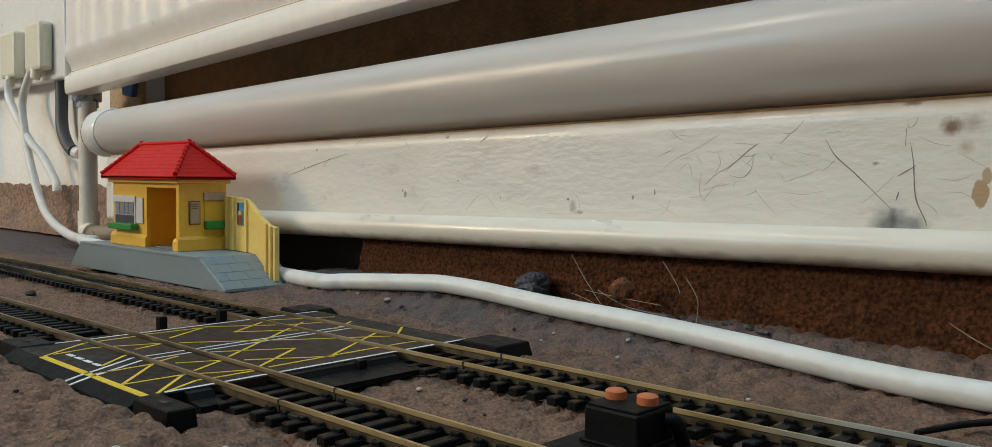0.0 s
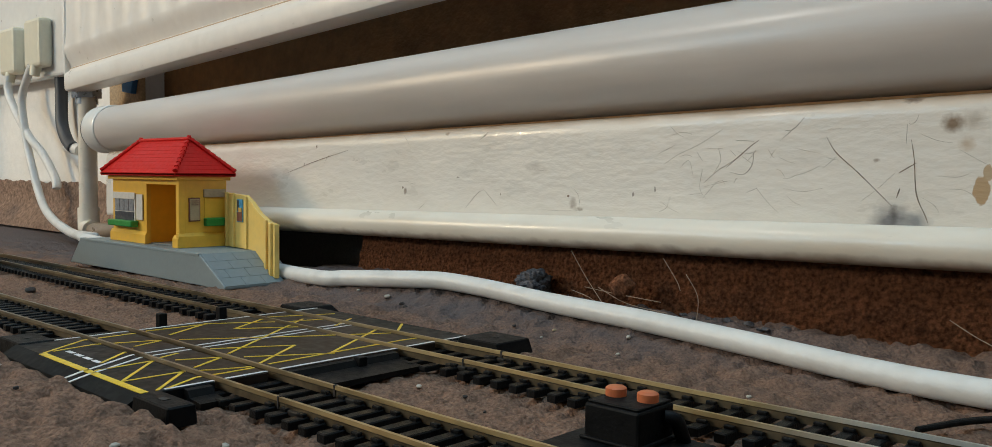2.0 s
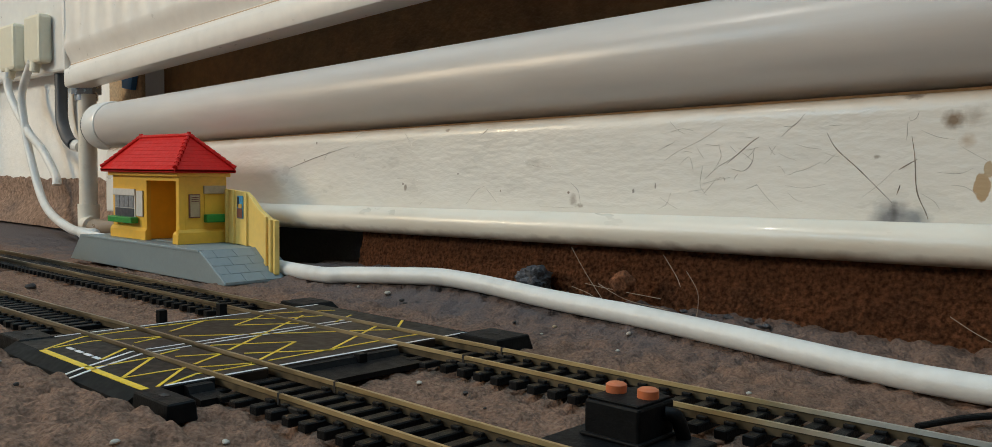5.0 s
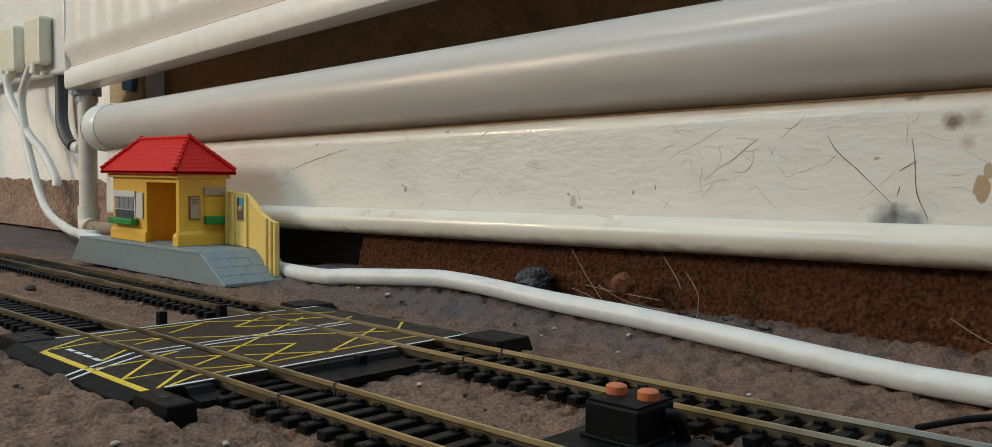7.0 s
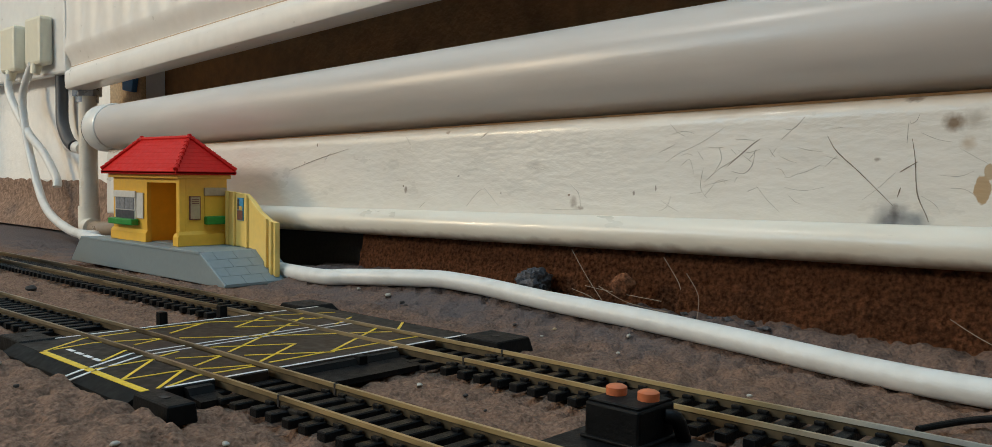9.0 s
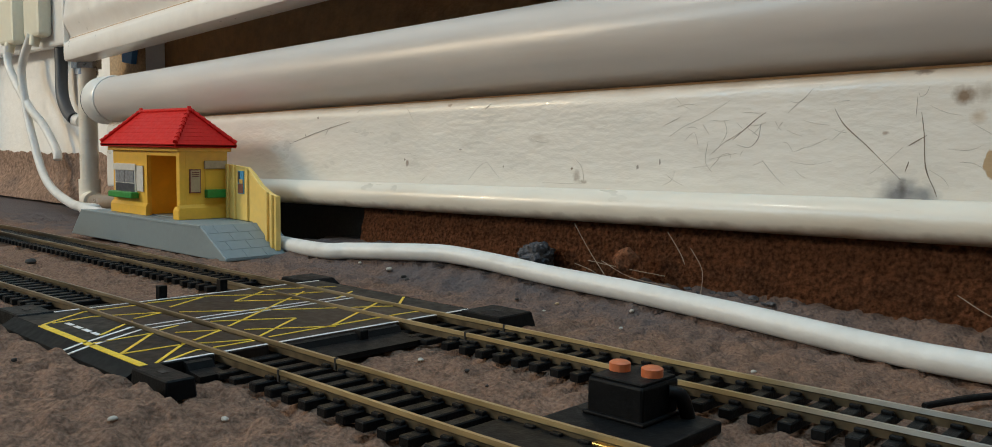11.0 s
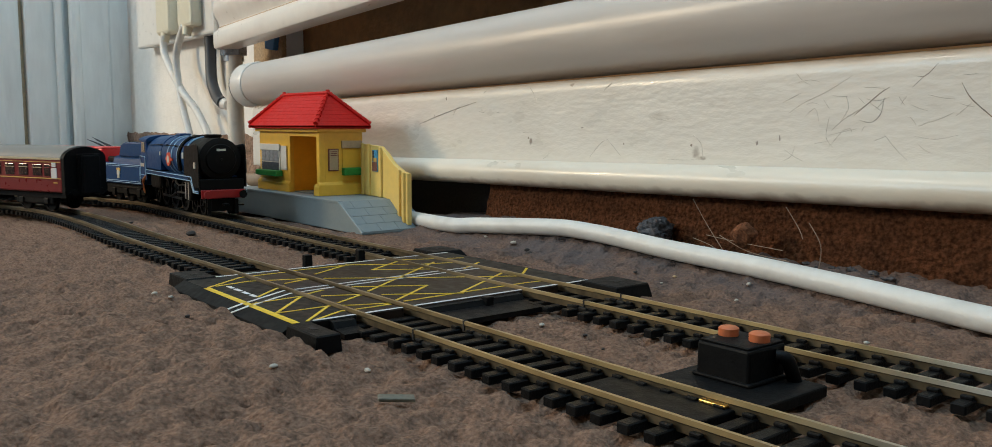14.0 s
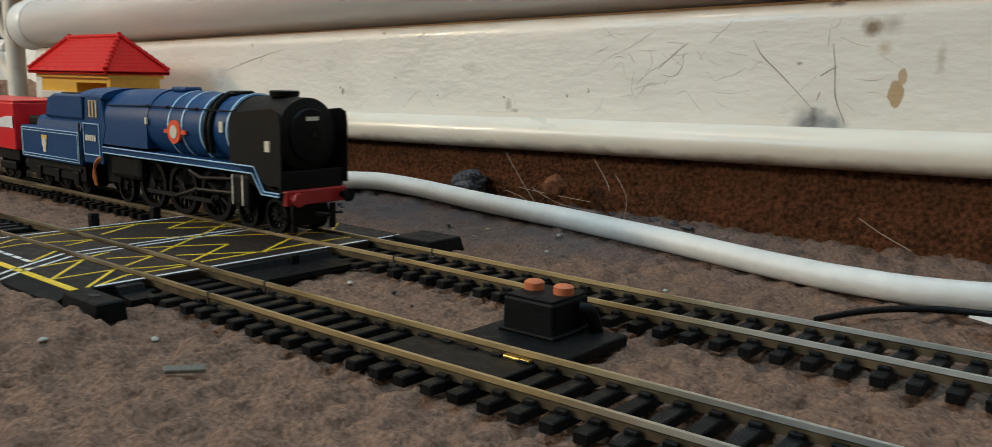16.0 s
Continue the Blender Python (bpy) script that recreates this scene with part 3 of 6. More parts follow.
        part("scratch", sweep(pts, [0.00004 + 0.00006 * math.sin(math.pi * q / (len(pts) - 1)) for q in range(len(pts))], 5), PALE_SCUFF, sk)
    for i, (x, z, w, h, mat) in enumerate(((-0.458, 0.080, 0.0009, 0.0012, SCUFF), (-0.305, 0.0545, 0.0006, 0.0007, SCUFF), (-0.227, 0.0562, 0.0011, 0.0012, GREY_SCUFF), (-0.378, 0.0565, 0.0008, 0.0010, SCUFF),
                                           (-0.2625, 0.0545, 0.0009, 0.0011, SCUFF), (-0.335, 0.0625, 0.0013, 0.0007, GREY_SCUFF), (-0.471, 0.0695, 0.001, 0.0008, GREY_SCUFF), (-0.216, 0.0585, 0.0007, 0.0016, GREY_SCUFF))):
        blot(x, z, w, h, mat, "nick", i * 3.1)
    # gap under the board: its shade as a dark sheet, and the rough brown edge of the carpet underlay
    bm = bmesh.new()
    rows = []
    for i in range(291):
        x = -0.408 + i * 0.00187 if i < 240 else 0.04 + (i - 240) * 0.0115
        r = []
        for j in range(11):
            v = j / 10
            n = noise.noise(Vector((x * 300, v * 10, 2))) + 0.8 * noise.noise(Vector((x * 110, v * 4, 9)))
            r.append(bm.verts.new((x, 0.1750 + 0.0065 * v + 0.0011 * n, 0.0015 + (0.036 + rise(x)) * v)))
        rows.append(r)
    for a, b in zip(rows, rows[1:]):
        for k in range(10):
            bm.faces.new((a[k], b[k], b[k + 1], a[k + 1]))
    bmesh.ops.solidify(bm, geom=bm.faces, thickness=0.004)
    # added near-black sheet: the deep shade of the gap is put into its colour
    tagged(part("gap_backing", box(-0.74, 0.1985, -0.004, -0.402, 0.2015, 0.034), DARK_DIRT_SHADE), "dark sheet standing in for the deep shade in the gap below the skirting", "gap", kind="structure")
    tagged(part("underlay_edge", bm, BRISTLE, smooth=True), "rough rust-brown fibrous edge below the skirting", "carpet edge", kind="structure")


def pipes():
    # large boxed-in pipe on top of the skirting
    big = thing("waste_pipe", pose(0, 0, 0), "thick cream-painted waste pipe lying on the skirting board", "pipe")
    zc = [(x, 0.1985, 0.1125 + rise(x, 0.0238)) for x in (-0.775, -0.6, -0.4, -0.2, 0.0, 0.3, 0.62)]
    part("pipe", sweep(zc, [0.0213 + rise(p[0], 0.0043) for p in zc], 40), PIPE_PAINT, big, smooth=True)
    zl = zc[0][2]
    part("end_socket", sweep([(-0.795, 0.1985, zl - 0.0005), (-0.793, 0.1985, zl - 0.0005), (-0.772, 0.1985, zl), (-0.7705, 0.1985, zl)], [0.0196, 0.0206, 0.0206, 0.0198], 40), WHITE_PLASTIC, big, "pale grey pipe socket", smooth=True)
    part("seal_ring", sweep([(-0.7985, 0.1985, zl - 0.0005), (-0.7955, 0.1985, zl - 0.0005)], 0.0190, 32), STRAP_GREY, big, "dark rubber seal")
    # heating pipe: down from the valve, elbow, and along under the skirting
    hp = thing("heating_pipe", pose(0, 0, 0), "cream-painted heating pipe below the skirting with a valve on top", "pipe")
    run = [(-0.872, 0.217, 0.0072), (-0.84, 0.2105, 0.0085), (-0.78, 0.2035, 0.0125)] + [(x, 0.1755 + 0.025 * ease(-0.55, -0.75, x), 0.0385 + rise(x, 0.0165)) for x in (-0.70, -0.6, -0.45, -0.3, -0.15, 0.0, 0.2, 0.62)]
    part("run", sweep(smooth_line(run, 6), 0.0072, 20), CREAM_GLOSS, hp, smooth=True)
    part("riser", sweep([(-0.887, 0.222, 0.010), (-0.887, 0.222, 0.138)], 0.0086, 20), RISER_PAINT, hp, smooth=True)
    part("elbow", sweep(smooth_line([(-0.887, 0.222, 0.028), (-0.887, 0.222, 0.014), (-0.883, 0.2205, 0.0075), (-0.872, 0.217, 0.0065), (-0.853, 0.2125, 0.0075)], 6), 0.0100, 20), RISER_PAINT, hp, smooth=True)
    v = part("valve", sweep([(-0.8895, 0.2225, 0.1345), (-0.8895, 0.2225, 0.144)], 0.0135, 6), CHROME, hp, "dark chrome valve nut")
    part("collar", sweep([(-0.8895, 0.2225, 0.1285), (-0.8895, 0.2225, 0.1345)], 0.0105, 20), CHROME, v, smooth=True)
    part("spindle", sweep([(-0.8895, 0.2225, 0.144), (-0.8895, 0.2225, 0.17)], 0.0085, 16), CHROME, v, smooth=True)


def radiator():
    def z_at(x):
        return 0.1400 + 0.050 * (x + 0.8726)

    rad = thing("radiator", pose(0, 0, 0), "white enamelled panel radiator with fluted front, hanging above the pipe", "radiator")
    X0, X1 = -0.885, 0.55
    # front panel: rolled lower lip, recessed seam, fluted face
    prof = [(0.222, 0.0005), (0.2035, 0.0), (0.2012, 0.0006), (0.2002, 0.0022), (0.1998, 0.008), (0.2, 0.0145), (0.2012, 0.0172), (0.2042, 0.0192), (0.2058, 0.0225), (0.2048, 0.027), (0.2022, 0.032), (0.2, 0.039)]
    bm = bmesh.new()
    rows = []
    n = 360
    for i in range(n + 1):
        x = X0 + (X1 - X0) * i / n
        flute = 0.0022 * (0.5 - 0.5 * math.cos(2 * math.pi * x / 0.0333)) ** 2
        up = [(0.2 + flute * 0.3, 0.042), (0.2 + flute, 0.055), (0.2 + flute, 0.45), (0.2, 0.47), (0.205, 0.48), (0.222, 0.48)]
        rows.append([bm.verts.new((x, y, z + z_at(x))) for y, z in prof + up])
    for a, b in zip(rows, rows[1:]):
        for k in range(len(a) - 1):
            bm.faces.new((a[k], b[k], b[k + 1], a[k + 1]))
        bm.faces.new((a[-1], b[-1], b[0], a[0]))
    bm.faces.new(rows[0])
    bm.faces.new(rows[-1][::-1])
    part("front_panel", bm, RADIATOR, rad, smooth=True)
    # thin tan strip laid in the seam: the fold's shading given as colour
    part("seam_line", sweep([(X0 + 0.001, 0.2062, 0.0212 + z_at(X0)), (X1 - 0.001, 0.2062, 0.0212 + z_at(X1))], 0.0012, 8), SEAM_SHADE_TAN, rad, "brownish strip standing in for the shading of the seam above the lip")
    part("end_cap", box(X0 - 0.002, 0.2005, z_at(X0) + 0.004, X0 + 0.0, 0.222, z_at(X0) + 0.475, 0.0008), RADIATOR, rad)
    for x in (-0.7, 0.3):
        part("wall_bracket", box(x, 0.223, z_at(x) + 0.05, x + 0.03, 0.2918, z_at(x) + 0.4), RADIATOR, rad)
    tagged(part("paint_patch", box(-0.915, 0.255, 0.118, -0.845, 0.2612, 0.182, 0.002), RUST), "rusty brown stained patch of wall by the pipe", "stained patch")
    tagged(part("blue_tape", prism([(-0.872, 0.142), (-0.852, 0.139), (-0.846, 0.158), (-0.836, 0.166), (-0.84, 0.18), (-0.872, 0.178)], "y", 0.249, 0.2545, 0.0006), BLUE_TAPE), "blue painted tag stuck behind the pipe end", "tape")


def sockets():
    s = thing("wall_socket_box", pose(0, 0, 0), "white surface-mounted double socket box on the wall", "socket")
    part("box", box(-1.262, 0.250, 0.168, -0.992, 0.2618, 0.300, 0.004), WHITE_PLASTIC, s)
    part("faceplate", box(-1.265, 0.240, 0.166, -0.990, 0.250, 0.303, 0.003), WHITE_PLASTIC, s)
    for x, z in ((-1.117, 0.2005), (-1.040, 0.203)):
        pl = thing("plug", pose(x, 0.240, z), "cream plastic mains plug pushed into the socket", "plug", "plugs in the socket")
        part("body", box(-0.023, -0.015, -0.027, 0.022, 0.0, 0.026, 0.004), CREAM_PLASTIC, pl)
        part("cord_grip", sweep([(0, -0.010, -0.025), (0, -0.012, -0.036)], [0.006, 0.005], 14), CREAM_PLASTIC, pl, smooth=True)
    # white cable: down the wall, over the carpet, behind the platform, and along the skirting
    a = [(-1.045, 0.227, 0.178), (-1.0712, 0.226, 0.1466), (-1.0675, 0.2265, 0.1113), (-1.0463, 0.226, 0.0691), (-1.002, 0.2235, 0.0225), (-0.8700, 0.1971, 0.0062), (-0.7843, 0.1851, 0.0065), (-0.7825, 0.1736, 0.0070), (-0.7336, 0.168, 0.0065), (-0.67, 0.1665, 0.006), (-0.58, 0.1665, 0.006)]
    b = [(-0.50, 0.162, 0.006), (-0.4078, 0.1479, 0.007), (-0.3836, 0.1508, 0.0085), (-0.3602, 0.153, 0.0101), (-0.3349, 0.1563, 0.0117), (-0.319, 0.1584, 0.0123), (-0.2981, 0.1591, 0.0117), (-0.2772, 0.1581, 0.0107), (-0.2567, 0.1561, 0.0097), (-0.2379, 0.1544, 0.0091), (-0.2208, 0.1533, 0.0086), (-0.2047, 0.1521, 0.0082), (-0.1749, 0.149, 0.0071), (-0.1485, 0.1456, 0.0061), (-0.1249, 0.1419, 0.0051), (-0.104, 0.1386, 0.0045), (-0.0856, 0.1362, 0.0044), (-0.060, 0.1360, 0.0048), (0.0, 0.146, 0.007), (0.12, 0.150, 0.009)]
    tagged(part("white_cable", sweep(smooth_line(a + b, 8), 0.0043, 16), CABLE_WHITE, smooth=True), "thick white electric cable lying along the carpet by the skirting", "cable")
    c = [(-1.117, 0.227, 0.172), (-1.112, 0.2265, 0.1465), (-1.061, 0.228, 0.1032), (-1.0247, 0.230, 0.0819), (-0.9904, 0.230, 0.0549), (-0.985, 0.229, 0.045)]
    tagged(part("white_flex", sweep(smooth_line(c, 6), 0.0045, 12), CABLE_WHITE, smooth=True), "white flex hanging from the plug", "cable")
    tagged(part("grey_cable", sweep(smooth_line([(-1.026, 0.25, 0.205), (-1.024, 0.25, 0.15), (-1.018, 0.248, 0.115), (-1.0, 0.247, 0.095), (-0.985, 0.247, 0.0885)], 6), 0.0065, 12), STRAP_GREY, smooth=True), "dark grey sheathed cable on the wall", "cable")
    tagged(part("cable_clip", sweep([(-1.000, 0.248, 0.0905), (-0.975, 0.25, 0.0855)], [0.0075, 0.006], 14), WHITE_PLASTIC, smooth=True), "grey plastic cable clip", "clip")


# ---- track ----
RAIL_Z = 0.006
NEAR = [(0.06, 0.0025), (-0.06, 0.0012), (-0.14, -0.0002), (-0.20, 0.0), (-0.32, 0.0), (-0.40, -0.0018), (-0.48, -0.0024), (-0.53, -0.0005), (-0.577, 0.0016), (-0.63, 0.0030), (-0.672, 0.0018), (-0.704, -0.0025), (-0.73, -0.0095)]
FAR = [(0.06, 0.0685), (-0.06, 0.0672), (-0.13, 0.0660), (-0.20, 0.067), (-0.32, 0.067), (-0.42, 0.0678), (-0.50, 0.0687), (-0.557, 0.0705), (-0.60, 0.0730), (-0.64, 0.0757), (-0.675, 0.0775), (-0.705, 0.0770), (-0.735, 0.0715), (-0.765, 0.0625)]


def bend(line, radius, start):
    """Goes on from the line's end in an arc that curves away from the wall."""
    (ax, ay), (bx, by) = line[-2], line[-1]
    a = math.atan2(by - ay, bx - ax)
    out = [Vector((x, y, RAIL_Z)) for x, y in line]
    p = out[-1].copy()
    for k in range(90):
        r = start + (radius - start) * min(1.0, k / 12)
        a += 0.012 / r
        p = p + Vector((math.cos(a), math.sin(a), 0)) * 0.012
        out.append(p.copy())
    return out


def resample(pts, step):
    out, left = [Vector(pts[0])], step
    for a, b in zip(pts, pts[1:]):
        d = (b - a).length
        while left <= d:
            a = a + (b - a) * (left / d)
            out.append(a.copy())
            d -= left
            left = step
        left -= d
    return out


def dip(line):
    for p in line:
        p.z -= 0.0028 * ease(-0.50, -0.70, p.x)
    return line


NEAR_LINE = dip(resample(smooth_line(bend(NEAR, 0.27, 0.27), 6), 0.0024))
FAR_LINE = dip(resample(smooth_line(bend(FAR, 0.31, 0.30), 6), 0.0024))


def frame_at(line, s):
    """Place and heading on a line at s metres from its first point."""
    k = min(max(s / 0.0024, 0.0), len(line) - 2.001)
    i = int(k)
    p = line[i].lerp(line[i + 1], k - i)
    d = (line[i + 1] - line[i]).normalized()
    return p, d


def track(name, line, label, skip):
    tr = thing(name, pose(0, 0, 0), label, "railway track", "two model railway tracks")
    prof = [(-0.0003, -0.0032), (0.0003, -0.0032), (0.0003, -0.0014), (0.00055, -0.0011), (0.0005, 0.0), (-0.0005, 0.0), (-0.00055, -0.0011), (-0.0003, -0.0014)]
    pts = line[::4]
    for side in (-1, 1):
        bm = bmesh.new()
        rows = []
        for i, p in enumerate(pts):
            d = (pts[min(i + 1, len(pts) - 1)] - pts[max(i - 1, 0)]).normalized()
            n = Vector((-d.y, d.x, 0))
            rows.append([bm.verts.new(p + n * (side * 0.00885 + u) + Vector((0, 0, v))) for u, v in prof])
        for a, b in zip(rows, rows[1:]):
            for k in range(len(prof)):
                q = (k + 1) % len(prof)
                f = bm.faces.new((a[k], a[q], b[q], b[k]))
                f.material_index = 0 if k in (3, 4, 5) else 1
        bm.faces.new(rows[0])
        bm.faces.new(rows[-1][::-1])
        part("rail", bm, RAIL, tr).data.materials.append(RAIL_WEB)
    me = part("sleeper", box(-0.0017, -0.0152, -0.0025, 0.0017, 0.0152, 0.0, 0.0003, seg=1), SLEEPER, tr)
    data = me.data
    chair = part("chair", box(-0.0014, -0.0007, 0.0, 0.0014, 0.0007, 0.0009, 0.0002, seg=1), SLEEPER, me)
    cdata = chair.data
    first, s, total = True, 0.004, 0.0024 * (len(line) - 2)
    while s < total:
        p, d = frame_at(line, s)
        s += 0.0073
        if skip[0] < p.x < skip[1]:
            continue
        m = pose(p.x, p.y, p.z - 0.0026, 0, 0, math.degrees(math.atan2(d.y, d.x)) + random.uniform(-1, 1))
        if first:
            ob, first = me, False
            ob.matrix_basis = m
            chair.matrix_basis = pose(0, -0.0102, 0)
        else:
            ob = shared("sleeper", data, tr, m)
            shared("chair", cdata, ob, pose(0, -0.0102, 0)) if p.x > -0.45 else None
        if p.x > -0.45:
            for y in (-0.0075, 0.0075, 0.0102):
                shared("chair", cdata, ob, pose(0, y, 0))
    # bright metal joiners where sections meet
    for x in ((-0.206, -0.4) if name == "model_railway_track" else (-0.196, -0.42)):
        s = min(range(len(line)), key=lambda k: abs(line[k].x - x)) * 0.0024
        p, d = frame_at(line, s)
        for side in (-1, 1):
            n = Vector((-d.y, d.x, 0)) * side * 0.00885
            j = part("joiner", box(-0.0045, -0.0016, -0.0036, 0.0045, 0.0016, -0.0021, 0.0003), ROD_METAL, tr, "metal rail joiner")
            j.matrix_basis = Matrix.Translation(p + n) @ pose(0, 0, 0, 0, 0, math.degrees(math.atan2(d.y, d.x)))
    # dark cuts where two lengths of rail meet
    p, d = frame_at(line, min(range(len(line)), key=lambda k: abs(line[k].x + 0.2032)) * 0.0024)
    for side in (-1, 1):
        n = Vector((-d.y, d.x, 0)) * side * 0.00885
        j = part("rail_gap", box(-0.00035, -0.00065, -0.0030, 0.00035, 0.00065, 0.00015), DARK_DIRT_SHADE, tr)
        j.matrix_basis = Matrix.Translation(p + n) @ pose(0, 0, 0, 0, 0, math.degrees(math.atan2(d.y, d.x)))
    return tr


def crossing():
    c = thing("level_crossing", pose(0, 0, 0), "black plastic level crossing with yellow box-junction markings", "level crossing")
    X0, X1, T = -0.3263, -0.2343, 0.0052
    # road deck between and beside the rails
    spans = [(-0.0308, -0.0102, ROAD_DARK), (-0.0069, 0.0069, ROAD_BROWN), (0.0102, 0.0568, ROAD_BROWN), (0.0601, 0.0739, ROAD_BROWN), (0.0772, 0.0908, ROAD_DARK)]
    for y0, y1, mat in spans:
        part("deck", box(X0 - 0.0006, y0, 0.0012, X1 + 0.0006, y1, T, 0.0003, seg=1), mat, c)
    # thin turned-down edges at the two ends of the road
    part("edge", prism([(-0.0309, T), (-0.0309, 0.0004), (-0.0356, 0.0004), (-0.0354, 0.0027)], "x", X0, X1), ROAD_DARK, c)
    part("edge", prism([(0.0909, T), (0.0909, 0.0004), (0.0950, 0.0004)], "x", X0, X1), ROAD_DARK, c)
    # corner blocks with fixing holes and chamfered flanks
    for a, b, lo, hi, cut in ((-0.3440, -0.3245, -0.0309, -0.0185, 0.0004), (X1 + 0.0012, -0.2135, -0.0345, -0.0262, 0.0004), (-0.3478, -0.3235, 0.0830, 0.1030, 0.0040), (X1 - 0.0004, -0.2135, 0.0845, 0.1030, 0.0012)):
        low = [(a, lo), (b, lo), (b, hi), (a, hi)]
        high = [(a + cut, lo + 0.0004), (b - cut, lo + 0.0004), (b - cut, hi - cut), (a + cut, hi - cut)]
        bm = bmesh.new()
        low = [bm.verts.new((u, v, 0.0004)) for u, v in low]
        high = [bm.verts.new((u, v, 0.0057)) for u, v in high]
        bm.faces.new(low[::-1])
        bm.faces.new(high)
        for k in range(4):
            bm.faces.new((low[k], low[(k + 1) % 4], high[(k + 1) % 4], high[k]))
        bmesh.ops.recalc_face_normals(bm, faces=bm.faces)
        bmesh.ops.bevel(bm, geom=list(bm.edges), offset=0.0004, segments=1, affect="EDGES")
        k = part("corner_block", bm, BLACK_PLASTIC, c)
        part("socket_hole", box((a + b) / 2 - 0.0016, (lo + hi) / 2 - 0.001, 0.0055, (a + b) / 2 + 0.0016, (lo + hi) / 2 + 0.001, 0.0059), DARK_DIRT_SHADE, k)
    # sloped skirts with rough moulding at the rail ends, and the gate posts
    for sx, x in ((-1, X0), (1, X1)):
        for y0, y1 in ((-0.0198, -0.0122), (0.0125, 0.0545), (0.0795, 0.0838)):
            e = x + sx * (0.0155 if y0 > 0.01 and y1 < 0.06 else 0.010)
            pr = [(x + sx * 0.0009, 0.0005), (x + sx * 0.0009, 0.0048), (x + sx * 0.003, 0.0046), (x + sx * 0.0042, 0.0028), (e, 0.0022), (e, 0.0005)]
            part("skirt", prism(pr, "y", y0, y1), BLACK_PLASTIC, c)
        for y in (0.0215, 0.0465) if sx < 0 else (0.0385,):
            part("post", box(x + sx * 0.0035 - 0.0016, y - 0.0016, 0.002, x + sx * 0.0035 + 0.0016, y + 0.0016, 0.0098 if sx < 0 else 0.0056, 0.0003), BLACK_PLASTIC, c)
        for k in range(3):
            for ty in (0.0, 0.067):
                part("sleeper", box(x + sx * (0.003 + 0.0072 * k) - 0.0017, ty - 0.0150, 0.0008, x + sx * (0.003 + 0.0072 * k) + 0.0017, ty + 0.0150, 0.0026, 0.0003, seg=1), SLEEPER, c)

    def stripe(a, b, w, mat, name):
        """A painted line, cut where the rails run."""
        (ax, ay), (bx, by) = a, b
        gaps = [(-0.0102, -0.0069), (0.0069, 0.0102), (0.0568, 0.0601), (0.0739, 0.0772)]
        cuts = [0.0, 1.0]
        if abs(by - ay) > 1e-6:
            cuts += [t for g in gaps for t in ((g[0] - ay) / (by - ay), (g[1] - ay) / (by - ay)) if 0 < t < 1]
        cuts.sort()
        for t0, t1 in zip(cuts, cuts[1:]):
            ym = ay + (by - ay) * (t0 + t1) / 2
            if any(g[0] <= ym <= g[1] for g in gaps) or t1 - t0 < 1e-4:
                continue
            p, q = Vector((ax + (bx - ax) * t0, ay + (by - ay) * t0)), Vector((ax + (bx - ax) * t1, ay + (by - ay) * t1))
            d = (q - p).normalized()
            n = Vector((-d.y, d.x)) * w / 2
            bm = bmesh.new()
            quad = [p + n, p - n, q - n, q + n]
            lo = [bm.verts.new((v.x, v.y, T - 0.0002)) for v in quad]
            hi = [bm.verts.new((v.x, v.y, T + 0.00012)) for v in quad]
            bm.faces.new(hi)
            for k in range(4):
                bm.faces.new((lo[k], lo[(k + 1) % 4], hi[(k + 1) % 4], hi[k]))
            part(name, bm, mat, c)

    W, Y = WHITE_LINE, YELLOW_LINE
    stripe((X1 - 0.0004, -0.0245), (X1 - 0.0004, 0.0900), 0.0011, W, "white_line")
    stripe((X0 + 0.0004, -0.0205), (X0 + 0.0004, 0.0900), 0.0011, W, "white_line")
    # twin white centre lines, bent near the road's edge
    twin = [(-0.2713, -0.0307, -0.2839, -0.0111), (-0.2839, -0.0111, -0.2845, 0.0110), (-0.2665, -0.0307, -0.2784, -0.0105), (-0.2784, -0.0105, -0.2800, 0.0110),
            (-0.2845, 0.0110, -0.2860, 0.0769), (-0.2800, 0.0110, -0.2815, 0.0773)]
    for a, b, c2, d in twin:
        stripe((a, b), (c2, d), 0.0010, W, "white_line")
    for a, b in ((-0.2713, -0.2756), (-0.2665, -0.2706)):
        bm = bmesh.new()
        up = Vector((0, -0.47, 0.88)) * 0.0002
        quad = [Vector((a - 0.0006, -0.0309, T)), Vector((b - 0.0006, -0.0353, 0.0028)), Vector((b + 0.0006, -0.0353, 0.0028)), Vector((a + 0.0006, -0.0309, T))]
        low, high = [bm.verts.new(v - up) for v in quad], [bm.verts.new(v + up) for v in quad]
        bm.faces.new(high)
        for k in range(4):
            bm.faces.new((low[k], low[(k + 1) % 4], high[(k + 1) % 4], high[k]))
        part("white_line", bm, W, c)
    for k in range(4):
        stripe((-0.3040 + 0.0066 * k, -0.0228), (-0.2992 + 0.0066 * k, -0.0228), 0.0015, W, "white_dash")
    stripe((-0.3053, -0.0300), (-0.2346, -0.0300), 0.0022, Y, "yellow_line")
